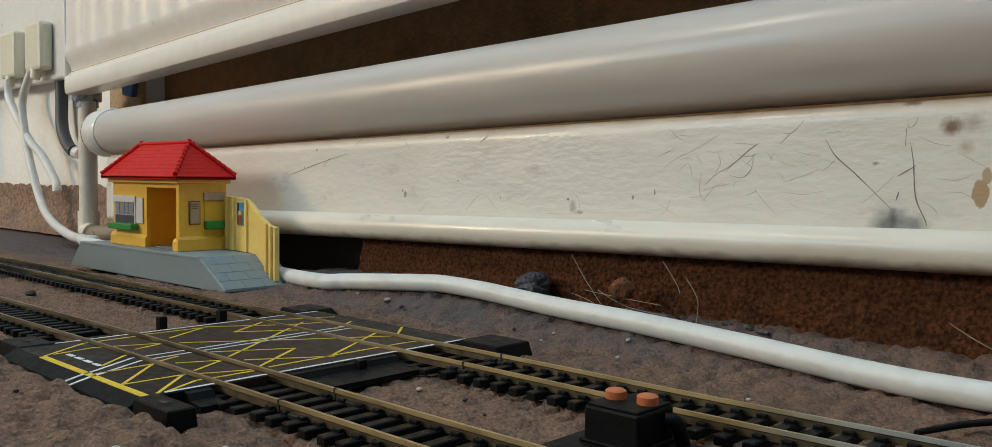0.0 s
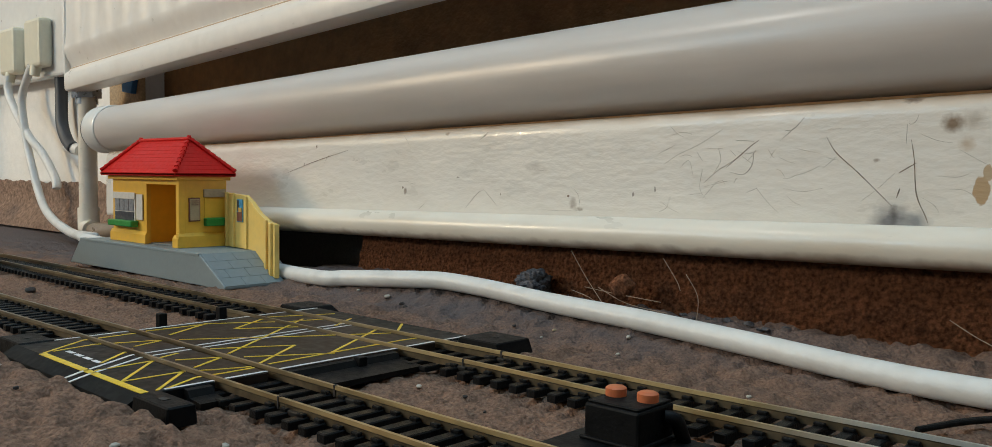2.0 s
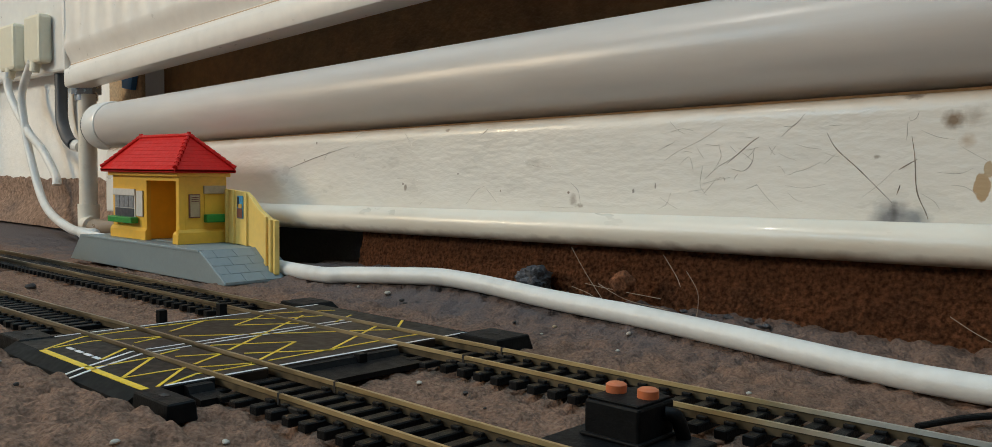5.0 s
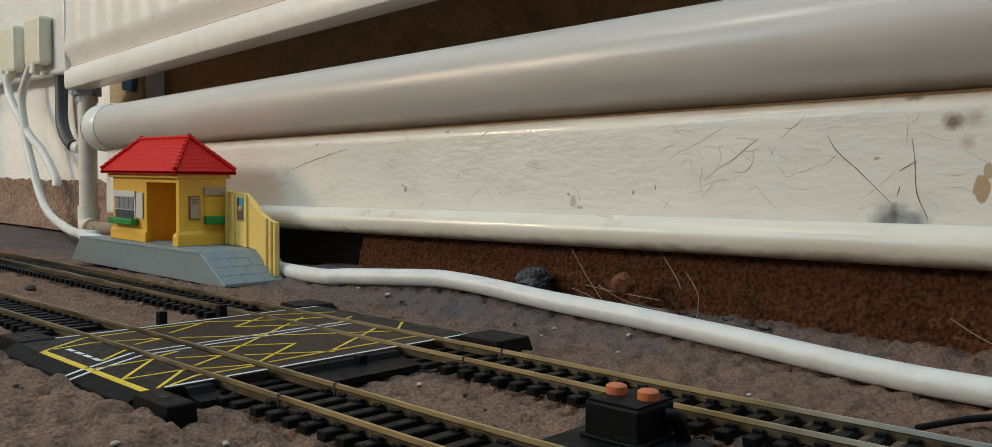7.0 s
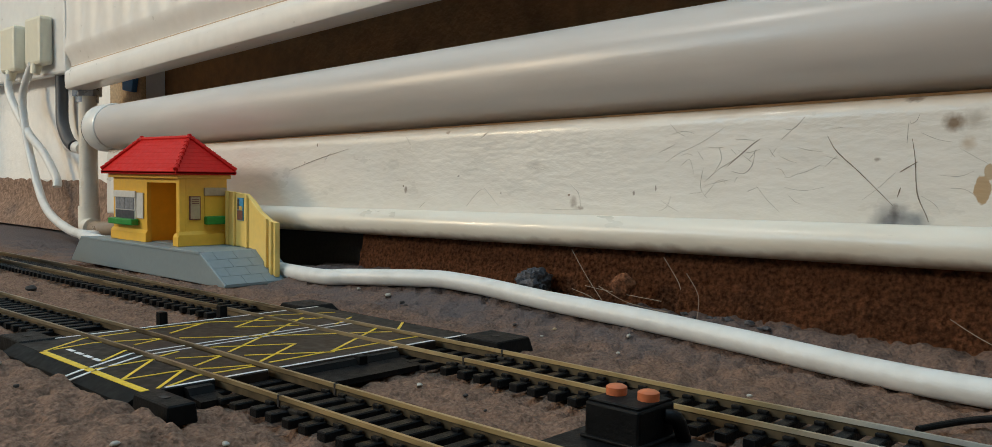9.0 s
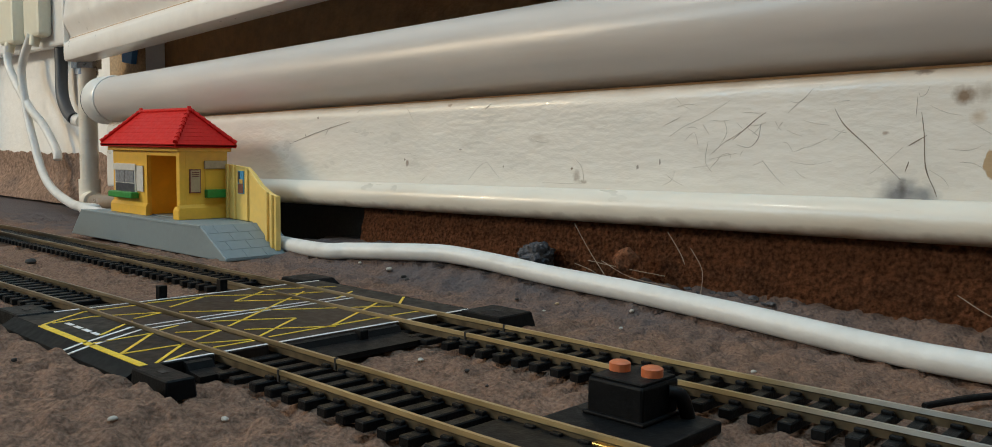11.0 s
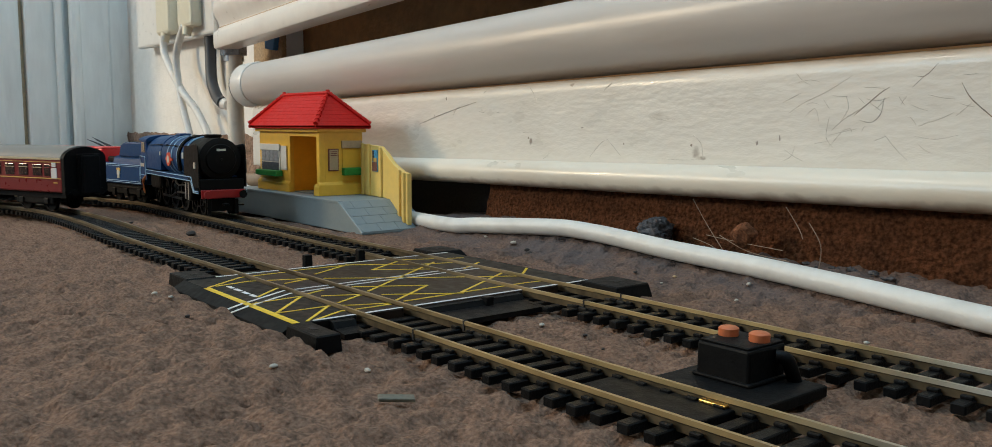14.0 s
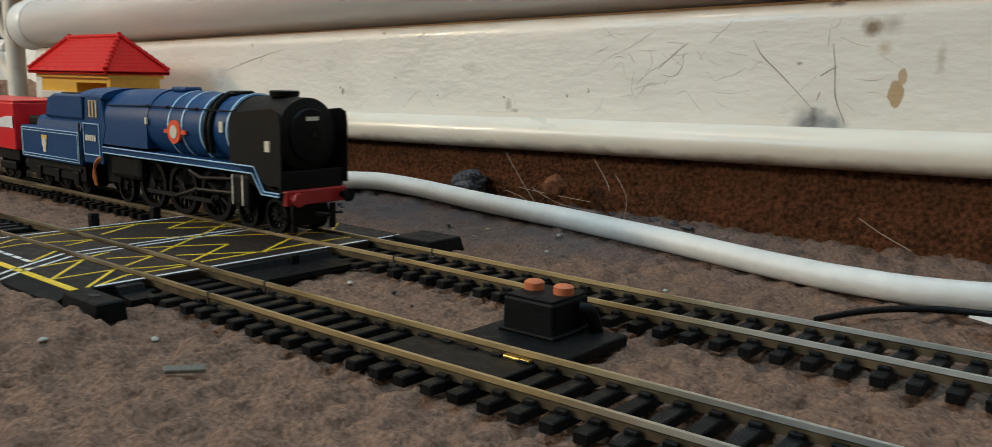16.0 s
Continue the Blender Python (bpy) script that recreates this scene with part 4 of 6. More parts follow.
    front = [(-0.3060, -0.0293, -0.3193, -0.0118), (-0.3193, -0.0118, -0.3202, 0.0080), (-0.3067, -0.0262, -0.3094, -0.0126), (-0.3094, -0.0126, -0.3006, 0.0091), (-0.2787, -0.0228, -0.2934, -0.0065),
             (-0.2695, -0.0284, -0.2713, -0.0077), (-0.2511, -0.0288, -0.2732, -0.0083), (-0.2732, -0.0083, -0.2768, 0.0009), (-0.2511, -0.0288, -0.2508, -0.0106), (-0.2508, -0.0106, -0.2476, -0.0038),
             (-0.2349, -0.0265, -0.2517, -0.0101), (-0.2352, -0.0234, -0.2415, -0.0119), (-0.2415, -0.0119, -0.2411, -0.0037), (-0.2411, -0.0037, -0.2412, 0.0067), (-0.2969, -0.0041, -0.3015, 0.0095)]
    middle = [(-0.3216, 0.0104, -0.3206, 0.0369), (-0.3206, 0.0369, -0.3035, 0.0626), (-0.3088, 0.0142, -0.3218, 0.0356), (-0.2981, 0.0122, -0.2744, 0.0467), (-0.3043, 0.0373, -0.3194, 0.0613),
              (-0.3043, 0.0373, -0.2908, 0.0581), (-0.2651, 0.0121, -0.3059, 0.0687), (-0.2760, 0.0116, -0.2622, 0.0353), (-0.2622, 0.0353, -0.2433, 0.0080), (-0.2675, -0.0048, -0.2614, 0.0074),
              (-0.2614, 0.0074, -0.2536, -0.0059), (-0.2479, -0.0053, -0.2427, 0.0076), (-0.2571, 0.0128, -0.2420, 0.0368)]
    back = [(-0.2427, 0.0126, -0.2436, 0.0380), (-0.2436, 0.0380, -0.2443, 0.0671), (-0.2443, 0.0671, -0.2435, 0.0766), (-0.2430, 0.0356, -0.2684, 0.0768), (-0.2745, 0.0466, -0.2566, 0.0755),
            (-0.3039, 0.0628, -0.2990, 0.0772), (-0.2844, 0.0686, -0.2939, 0.0835), (-0.3194, 0.0613, -0.3080, 0.0860), (-0.2566, 0.0755, -0.2700, 0.0900)]
    for a, b, c2, d in front + middle + back:
        stripe((a, b), (c2, d), 0.0010, Y, "yellow_line")


def point_switch():
    s = thing("track_switch_box", pose(-0.1235, 0.0310, -0.0005), "black plastic switch box with two orange buttons beside the track", "switch box")
    part("base_plate", box(-0.0150, -0.0185, 0.0006, 0.0158, 0.0120, 0.0036, 0.0006), BLACK_PLASTIC, s)
    part("clip_plate", box(-0.0195, -0.0385, 0.0022, 0.0145, -0.0185, 0.0042, 0.0004), BLACK_PLASTIC, s)
    part("housing", box(-0.0092, -0.0051, 0.0036, 0.0058, 0.0095, 0.0122, 0.0007), BLACK_PLASTIC, s)
    part("foot", box(-0.0100, -0.0059, 0.0036, 0.0066, 0.0103, 0.0046, 0.0004), BLACK_PLASTIC, s)
    part("rim", box(-0.0087, -0.0046, 0.0122, 0.0053, 0.0090, 0.0128, 0.0003), BLACK_PLASTIC, s)
    for x, y in ((-0.0060, 0.0030), (0.0024, 0.0036)):
        part("button", sweep([(x, y, 0.0127), (x, y, 0.0146), (x, y, 0.0150)], [0.0025, 0.0025, 0.0019], 24), ORANGE_CAP, s, "worn orange push button", smooth=True)
    part("cable_gland", sweep(smooth_line([(0.0060, 0.0050, 0.0095), (0.0080, 0.0065, 0.0090), (0.0086, 0.0080, 0.0060), (0.0088, 0.0092, 0.0030)], 5), [0.0017] * 16, 12), BLACK_PLASTIC, s, smooth=True)
    part("wire", sweep(smooth_line([(0.0075, 0.0105, 0.0018), (0.011, 0.012, 0.0024), (0.015, 0.0115, 0.0016)], 5), 0.0011, 8), COPPER, s, "bare orange wire end")
    part("metal_tab", box(0.006, -0.0236, 0.0042, 0.0130, -0.0218, 0.0049, 0.0002), BRASS, s)
    for k, label in enumerate(("thin black wire lying on the carpet", "second black wire beside it on the carpet")):
        d = 0.0016 * k
        pts = [(-0.0804, 0.0919 + d * 0.3, 0.0022), (-0.0732, 0.1085 + d, 0.0024), (-0.0642, 0.1205 + d, 0.0024), (-0.052, 0.1275 + d, 0.0024), (-0.02, 0.134 + d, 0.0024), (0.03, 0.136 + d, 0.0024)]
        tagged(part("black_wire", sweep(smooth_line(pts, 6), 0.0008, 10), BLACK_PLASTIC, smooth=True), label, "wire", "black wires")


# ---- station ----
def station():
    p = thing("platform", pose(0, 0, 0), "grey plastic station platform with a paved ramp", "platform")
    XL, XR, Y0, Y1, H = -0.648, -0.468, 0.1115, 0.1585, 0.0175
    prof = [(XL, 0.0), (XL + 0.0175, H), (XR, H), (-0.4405, 0.0015), (-0.4405, 0.0)]
    part("body", prism(prof, "y", Y0, Y1, 0.0005), PLATFORM_GREY, p)
    # paving slabs on the ramp, with recessed joints
    ux, uz = (-0.4405 - XR), (0.0015 - H)
    L = math.hypot(ux, uz)
    tilt = math.degrees(math.atan2(-uz, ux))
    for r in range(4):
        off = 0.006 if r % 2 else 0.0
        y = Y0 + 0.001
        while y < Y1 - 0.002:
            y2 = min(y + (0.0125 if y > Y0 + 0.002 else 0.0065 + off), Y1 - 0.001)
            s = part("paving_slab", box(0.00012, 0.00012, -0.0004, L / 4 - 0.00012, y2 - y - 0.00012, 0.0003, 0.0001, seg=1), PLATFORM_GREY, p)
            s.matrix_basis = pose(XR + ux * r / 4, y, H + uz * r / 4, 0, tilt, 0)
            y = y2
    part("kerb", box(XL + 0.018, Y0 - 0.0003, H - 0.0012, XR, Y0 + 0.0035, H + 0.0004, 0.0003), PLATFORM_GREY, p)

    b = thing("station_building", pose(0, 0, 0), "yellow toy station hut with a red tiled roof on the platform", "building")
    x0, x1, y0, y1, z0, z1 = -0.6055, -0.5125, 0.1235, 0.1545, H + 0.0002, 0.0598
    d0, d1 = -0.5565, -0.5165
    t = 0.003
    # front wall left of the doorway with a window opening, lintel and the narrow pier
    part("wall", box(x0, y0, z0, d0, y0 + t, z1, 0.0003), STATION_YELLOW, b)
    part("lintel", box(d0, y0, 0.0558, d1, y0 + t, z1), STATION_YELLOW, b)
    part("corner_pier", box(d1, y0 - 0.0009, z0, x1 + 0.0005, y0 + t, z1, 0.0005), STATION_YELLOW, b)
    part("wall", box(x1 - t, y0 + t, z0, x1, y1, z1, 0.0003), STATION_YELLOW, b)
    part("wall", box(x0, y0 + t, z0, x0 + t, y1, z1, 0.0003), STATION_YELLOW, b)
    part("wall", box(x0 + t, y1 - t, z0, x1 - t, y1, z1), STATION_YELLOW, b)
    part("partition", box(d0 - 0.003, y0 + t, z0, d0 - 0.0005, y1 - t, z1), DOORWAY_ORANGE, b, "orange inner wall")
    part("floor_plate", box(d0, y0 + t, z0, x1 - t, y1 - t, z0 + 0.0006), PLATFORM_GREY, b)
    # plinths with sloped tops
    for a, c, y in ((x0 - 0.001, d0 + 0.0012, y0), (d1 - 0.0012, x1 + 0.0014, y0 - 0.0008)):
        part("plinth", prism([(y - 0.0016, z0), (y - 0.0016, z0 + 0.0055), (y - 0.0003, z0 + 0.0075), (y + 0.001, z0 + 0.0075), (y + 0.001, z0)], "x", a, c), STATION_YELLOW, b)
    part("plinth", prism([(x1 + 0.0018, z0), (x1 + 0.0018, z0 + 0.0068), (x1 + 0.0004, z0 + 0.0088), (x1 - 0.001, z0 + 0.0088), (x1 - 0.001, z0)], "y", y0 - 0.002, y1 + 0.0005), STATION_YELLOW, b)
    part("cornice", box(x0 - 0.0018, y0 - 0.0028, z1 - 0.0012, x1 + 0.0022, y1 + 0.0018, z1 + 0.0012, 0.0005), STATION_YELLOW, b)
    # hipped roof with scalloped courses and ridge caps
    rx0, rx1, ry0, ry1, rz, top = x0 - 0.0055, x1 + 0.0055, y0 - 0.006, y1 + 0.0035, z1 + 0.0012, 0.0845
    gx0, gx1, gy = -0.5955, -0.5300, (ry0 + ry1) / 2 + 0.001
    roof = part("roof", box(rx0, ry0, rz, rx1, ry1, rz + 0.0022, 0.0005), ROOF_RED, b, "red plastic tiled hip roof")
    ends = {"s": ((rx0, ry0), (rx1, ry0), (gx1, gy), (gx0, gy)), "n": ((rx1, ry1), (rx0, ry1), (gx0, gy), (gx1, gy)), "e": ((rx1, ry0), (rx1, ry1), (gx1, gy), (gx1, gy)), "w": ((rx0, ry1), (rx0, ry0), (gx0, gy), (gx0, gy))}
    N = 9
    for key, (a, c, e, f) in ends.items():
        bm = bmesh.new()
        a, c, e, f = (Vector((*v, 0)) for v in (a, c, e, f))
        zb = rz + 0.002
        for k in range(N):
            u0, u1 = k / N, (k + 1) / N + 0.02
            q = [a.lerp(f, u0), c.lerp(e, u0), c.lerp(e, min(u1, 1)), a.lerp(f, min(u1, 1))]
            h = [zb + (top - zb) * u0 + 0.00008, zb + (top - zb) * u0 + 0.00008, zb + (top - zb) * min(u1, 1) - 0.00012, zb + (top - zb) * min(u1, 1) - 0.00012]
            ts = [bm.verts.new((v.x, v.y, z)) for v, z in zip(q, h)]
            bs = [bm.verts.new((v.x, v.y, z - 0.0013)) for v, z in zip(q, h)]
            bm.faces.new(ts)
            bm.faces.new((bs[0], bs[1], ts[1], ts[0]))
            bm.faces.new(bs[::-1])
        part("tile_course", bm, ROOF_RED, roof)
    for a, e in (((rx0, ry0), (gx0, gy)), ((rx1, ry0), (gx1, gy)), ((rx1, ry1), (gx1, gy)), ((rx0, ry1), (gx0, gy))):
        bm = bmesh.new()
        for k in range(9):
            u = k / 9 + 0.02
            v = Vector((a[0], a[1], rz + 0.0028)).lerp(Vector((e[0], e[1], top + 0.0006)), u)
            w = Vector((a[0], a[1], rz + 0.0028)).lerp(Vector((e[0], e[1], top + 0.0006)), min(1.0, u + 0.115))
            sweep([v, w], [0.0016, 0.0011], 8, bm=bm)
        part("hip_tile", bm, ROOF_RED, roof)
    part("ridge", sweep([(gx0, gy, top), (gx1, gy, top)], 0.0013, 8), ROOF_RED, roof)
    for x in (gx0, gx1):
        part("finial", sweep([(x, gy, top - 0.001), (x, gy, top + 0.0022)], [0.0021, 0.0012], 8), ROOF_RED, roof)
    # windows, stickers and green planters
    wx0, wx1, y = -0.6005, -0.5705, y0 - 0.0003
    w = part("window", box(wx0, y - 0.0008, 0.0305, wx1, y, 0.0490, 0.0002), STICKER_WHITE, b, "printed window with white frame")
    part("lower_pane", box(wx0 + 0.0015, y - 0.0012, 0.0312, wx1 - 0.0015, y - 0.0008, 0.0372), STICKER_DARK, w)
    for k in range(4):
        a = wx0 + 0.0015 + 0.00675 * k
        part("upper_pane", box(a + 0.0003, y - 0.0012, 0.0378, a + 0.0064, y - 0.0008, 0.0455), STICKER_GREY, w)
    part("blind", box(wx0 - 0.001, y - 0.0016, 0.0456, wx1 + 0.001, y - 0.0006, 0.0500, 0.0003), STICKER_WHITE, w)
    part("planter", box(wx0 - 0.0015, y - 0.0052, 0.0278, wx1 + 0.003, y, 0.0318, 0.0006), GREEN_SILL, b, "green window box")
    part("notice", box(-0.5695, y - 0.0006, 0.0325, -0.5605, y, 0.0490), STICKER_WHITE, b, "narrow white notice")
    x = x1 + 0.0002
    nb = part("notice", box(x, 0.1288, 0.0335, x + 0.0007, 0.1362, 0.0480, 0.0001), STICKER_BROWN, b, "framed tan timetable notice")
    part("sheet", box(x + 0.0007, 0.1295, 0.0342, x + 0.0011, 0.1355, 0.0473), STICKER_TAN, nb)
    for k in range(3):
        part("text_bar", box(x + 0.0011, 0.1302, 0.0458 - 0.0012 * k, x + 0.0013, 0.1348, 0.0463 - 0.0012 * k), STICKER_BROWN, nb)
    part("sign", box(x, 0.1385, 0.0482, x + 0.0012, 0.1535, 0.0532, 0.0003), STICKER_TAN, b, "faded beige sign board")
    part("planter", box(x, 0.1385, 0.0305, x + 0.0042, 0.1540, 0.0355, 0.0006), GREEN_SILL, b, "green window box")
    part("recess", box(x - 0.0002, 0.1392, 0.0356, x + 0.0004, 0.1532, 0.0480), STATION_YELLOW, b)

    f = thing("ramp_fence", pose(-0.4445, 0.146, 0, 0, 0, -6.5) @ pose(0.4445, -0.146, 0), "pale yellow plastic boarded fence stepping down the ramp", "fence")
    fy0, fy1 = 0.1445, 0.1475
    part("panel", prism([(-0.511, 0.0178), (-0.511, 0.0512), (-0.4815, 0.0500), (-0.473, 0.0462), (-0.463, 0.0400), (-0.4505, 0.0355), (-0.4425, 0.0345), (-0.4425, 0.0035), (-0.4505, 0.0065), (-0.4728, 0.0178)], "y", fy0, fy1, 0.0003), FENCE_YELLOW, f)
    for xa, za, zb in ((-0.5065, 0.0178, 0.0515), (-0.4965, 0.0178, 0.0511), (-0.4785, 0.0178, 0.0495), (-0.4525, 0.0075, 0.0366), (-0.4465, 0.0045, 0.0352)):
        part("rib", box(xa - 0.0013, fy0 - 0.0014, za, xa + 0.0013, fy0 + 0.0002, zb, 0.0004), FENCE_YELLOW, f)
    ps = part("poster", box(-0.4915, fy0 - 0.0006, 0.0338, -0.4835, fy0, 0.0475, 0.0001), STICKER_BLUE, f, "small blue and brown travel poster")
    part("lower_print", box(-0.4910, fy0 - 0.0009, 0.0342, -0.4840, fy0 - 0.0006, 0.0398), STICKER_BROWN, ps)
    part("bright_print", box(-0.4885, fy0 - 0.0010, 0.0400, -0.4845, fy0 - 0.0006, 0.0425), GOLD, ps)
    part("dark_print", box(-0.4908, fy0 - 0.0009, 0.0405, -0.4888, fy0 - 0.0006, 0.0470), STICKER_DARK, ps)


# ---- small litter ----
def litter():
    bm = bmesh.new()
    bmesh.ops.create_icosphere(bm, subdivisions=4, radius=0.0075)
    for v in bm.verts:
        v.co *= 1 + 0.45 * noise.noise(v.co * 220) + 0.25 * noise.noise(v.co * 600)
        v.co.z *= 0.85
    tagged(part("fluff_ball", bm, FLUFF, smooth=True), "grey ball of fluff lying against the brown edge", "fluff").location = (-0.2690, 0.1685, 0.0148)
    bm = bmesh.new()
    bmesh.ops.create_icosphere(bm, subdivisions=3, radius=0.0048)
    for v in bm.verts:
        v.co *= 1 + 0.45 * noise.noise(v.co * 260 + Vector((4, 0, 0)))
    tagged(part("brown_lump", bm, BRISTLE, smooth=True), "brown crumbled lump in the gap", "debris").location = (-0.2185, 0.1645, 0.0185)
    hairs = [[(-0.2456, 0.0315), (-0.236, 0.021), (-0.2251, 0.0105)], [(-0.238, 0.0165), (-0.2215, 0.0155), (-0.1976, 0.0145)], [(-0.231, 0.0170), (-0.215, 0.0120), (-0.1946, 0.0105)],
             [(-0.1994, 0.0315), (-0.192, 0.0235), (-0.189, 0.020)], [(-0.189, 0.026), (-0.1825, 0.018), (-0.1818, 0.0085)], [(-0.245, 0.0145), (-0.234, 0.0125), (-0.226, 0.0095)],
             [(-0.094, 0.0195), (-0.086, 0.0155), (-0.076, 0.0115)]]
    for h in hairs:
        pts = smooth_line([(x, 0.1650 - 0.002 * k, z) for k, (x, z) in enumerate(h)], 6)
        tagged(part("hair", sweep(pts, 0.00016, 5), HAIR), "fine pale hair caught on the brown edge", "hair", "hairs on the carpet edge")
    rnd = random.Random(21)
    bm = bmesh.new()
    for k in range(45):
        x = rnd.uniform(-0.34, -0.15)
        y = 0.1715 - abs(rnd.gauss(0, 0.004))
        r = rnd.uniform(0.0005, 0.0014)
        lump = bmesh.ops.create_icosphere(bm, subdivisions=2, radius=r)["verts"]
        for v in lump:
            v.co *= 1 + 0.7 * noise.noise(v.co * 900 + Vector((k, 0, 0)))
            v.co = Vector((x + v.co.x * 1.5, y + v.co.y, ground_z(x, y) + r * 0.2 + v.co.z * 0.7))
    tagged(part("dust", bm, FLUFF, smooth=True), "grey dust and fluff along the foot of the brown edge", "dust", kind="stuff")
    bits = [(-0.2055, 0.0405, 0.0011, CRUMB), (-0.1866, 0.0415, 0.0011, DARK_DIRT_SHADE), (-0.2015, 0.1445, 0.0013, CRUMB), (-0.4992, 0.0341, 0.0034, DARK_DIRT_SHADE), (-0.345, 0.146, 0.0018, CRUMB),
            (-0.33, 0.1415, 0.0016, DARK_DIRT_SHADE), (-0.325, 0.1395, 0.0013, DARK_DIRT_SHADE), (-0.235, 0.141, 0.0012, RUST), (-0.255, 0.139, 0.0012, DARK_DIRT_SHADE), (-0.19, 0.1215, 0.0009, CRUMB),
            (-0.128, 0.0985, 0.0010, CRUMB), (-0.231, 0.128, 0.0008, CRUMB), (-0.37, 0.147, 0.0012, CRUMB), (-0.155, 0.117, 0.0007, DARK_DIRT_SHADE), (-0.31, -0.047, 0.0012, CRUMB), (-0.30, -0.0445, 0.0010, CRUMB),
            (-0.267, -0.0505, 0.0010, DARK_DIRT_SHADE), (-0.193, -0.0305, 0.0011, CRUMB), (-0.2, -0.053, 0.0012, CRUMB), (-0.172, 0.034, 0.0007, DARK_DIRT_SHADE), (-0.60, 0.03, 0.0015, DARK_DIRT_SHADE), (-0.143, 0.1505, 0.002, CRUMB)]
    for n, (x, y, r, mat) in enumerate(bits):
        bm = bmesh.new()
        bmesh.ops.create_icosphere(bm, subdivisions=2, radius=r * 0.8)
        for v in bm.verts:
            v.co *= 1 + 0.6 * noise.noise(v.co * (0.9 / r) + Vector((n, 0, 0)))
            v.co.z *= 0.6
        tagged(part("crumb", bm, mat), "tiny pale crumb on the carpet" if mat is CRUMB else "tiny dark bit of dirt on the carpet", "crumb", "bits on the carpet").location = (x, y, ground_z(x, y) + r * 0.45)
    scrap = part("scrap", box(-0.0042, -0.0017, 0.0, 0.0042, 0.0017, 0.0009, 0.0003), LEAF_BIT)
    scrap.matrix_basis = pose(-0.166, -0.039, 0.0010, 2, 4, 62)
    tagged(scrap, "flat grey-green scrap lying on the carpet", "scrap")
    paper = part("paper_scrap", prism([(0, 0), (0.012, -0.007), (0.03, -0.004), (0.028, 0.008), (0.008, 0.006)], "z", 0.0, 0.0006), WHITE_PLASTIC)
    paper.matrix_basis = pose(-0.049, 0.1145, 0.0042, -4, 2, 0)
    tagged(paper, "torn white paper scrap on the carpet", "paper")


# ---- trains ----
def wheel_mesh(name, r, parent, x, y, z, spokes, side):
    """A spoked or disc wheel whose own space has its axle along y."""
    bm = bmesh.new()
    n = 28
    w = 0.0013
    ring = []
    for rr, yy in ((r, -w), (r, w), (r * 0.80, w), (r * 0.80, -w)):
        ring.append([bm.verts.new((rr * math.cos(2 * math.pi * k / n), yy, rr * math.sin(2 * math.pi * k / n))) for k in range(n)])
    for a, b in zip(ring, ring[1:] + ring[:1]):
        for k in range(n):
            bm.faces.new((a[k], a[(k + 1) % n], b[(k + 1) % n], b[k]))
    wh = part(name, bm, WHEEL_METAL, parent, smooth=False)
    wh.matrix_basis = pose(x, y, z)
    bm = bmesh.new()
    if spokes:
        for k in range(spokes):
            a = 2 * math.pi * k / spokes
            sweep([(0, 0, 0), (r * 0.84 * math.cos(a), 0, r * 0.84 * math.sin(a))], [r * 0.09, r * 0.06], 6, bm=bm)
    else:
        sweep([(0, -0.0007, 0), (0, 0.0007, 0)], r * 0.86, 24, bm=bm)
    sweep([(0, -0.0014, 0), (0, 0.0014, 0)], r * 0.22, 12, bm=bm)
    part("spokes" if spokes else "disc", bm, WHEEL_METAL, wh)
    if spokes > 8 and side < 0:
        part("crank_pin", sweep([(0.0033, -0.003, 0), (0.0033, 0.0, 0)], 0.0009, 8), ROD_METAL, wh)
    return wh


def bars(x0, x1, y, z, h, n, mat, parent, name="number_bar"):
    w = (x1 - x0) / n
    for k in range(n):
        part(name, box(x0 + w * k, y - 0.0003, z, x0 + w * (k + 0.72), y, z + h), mat, parent)


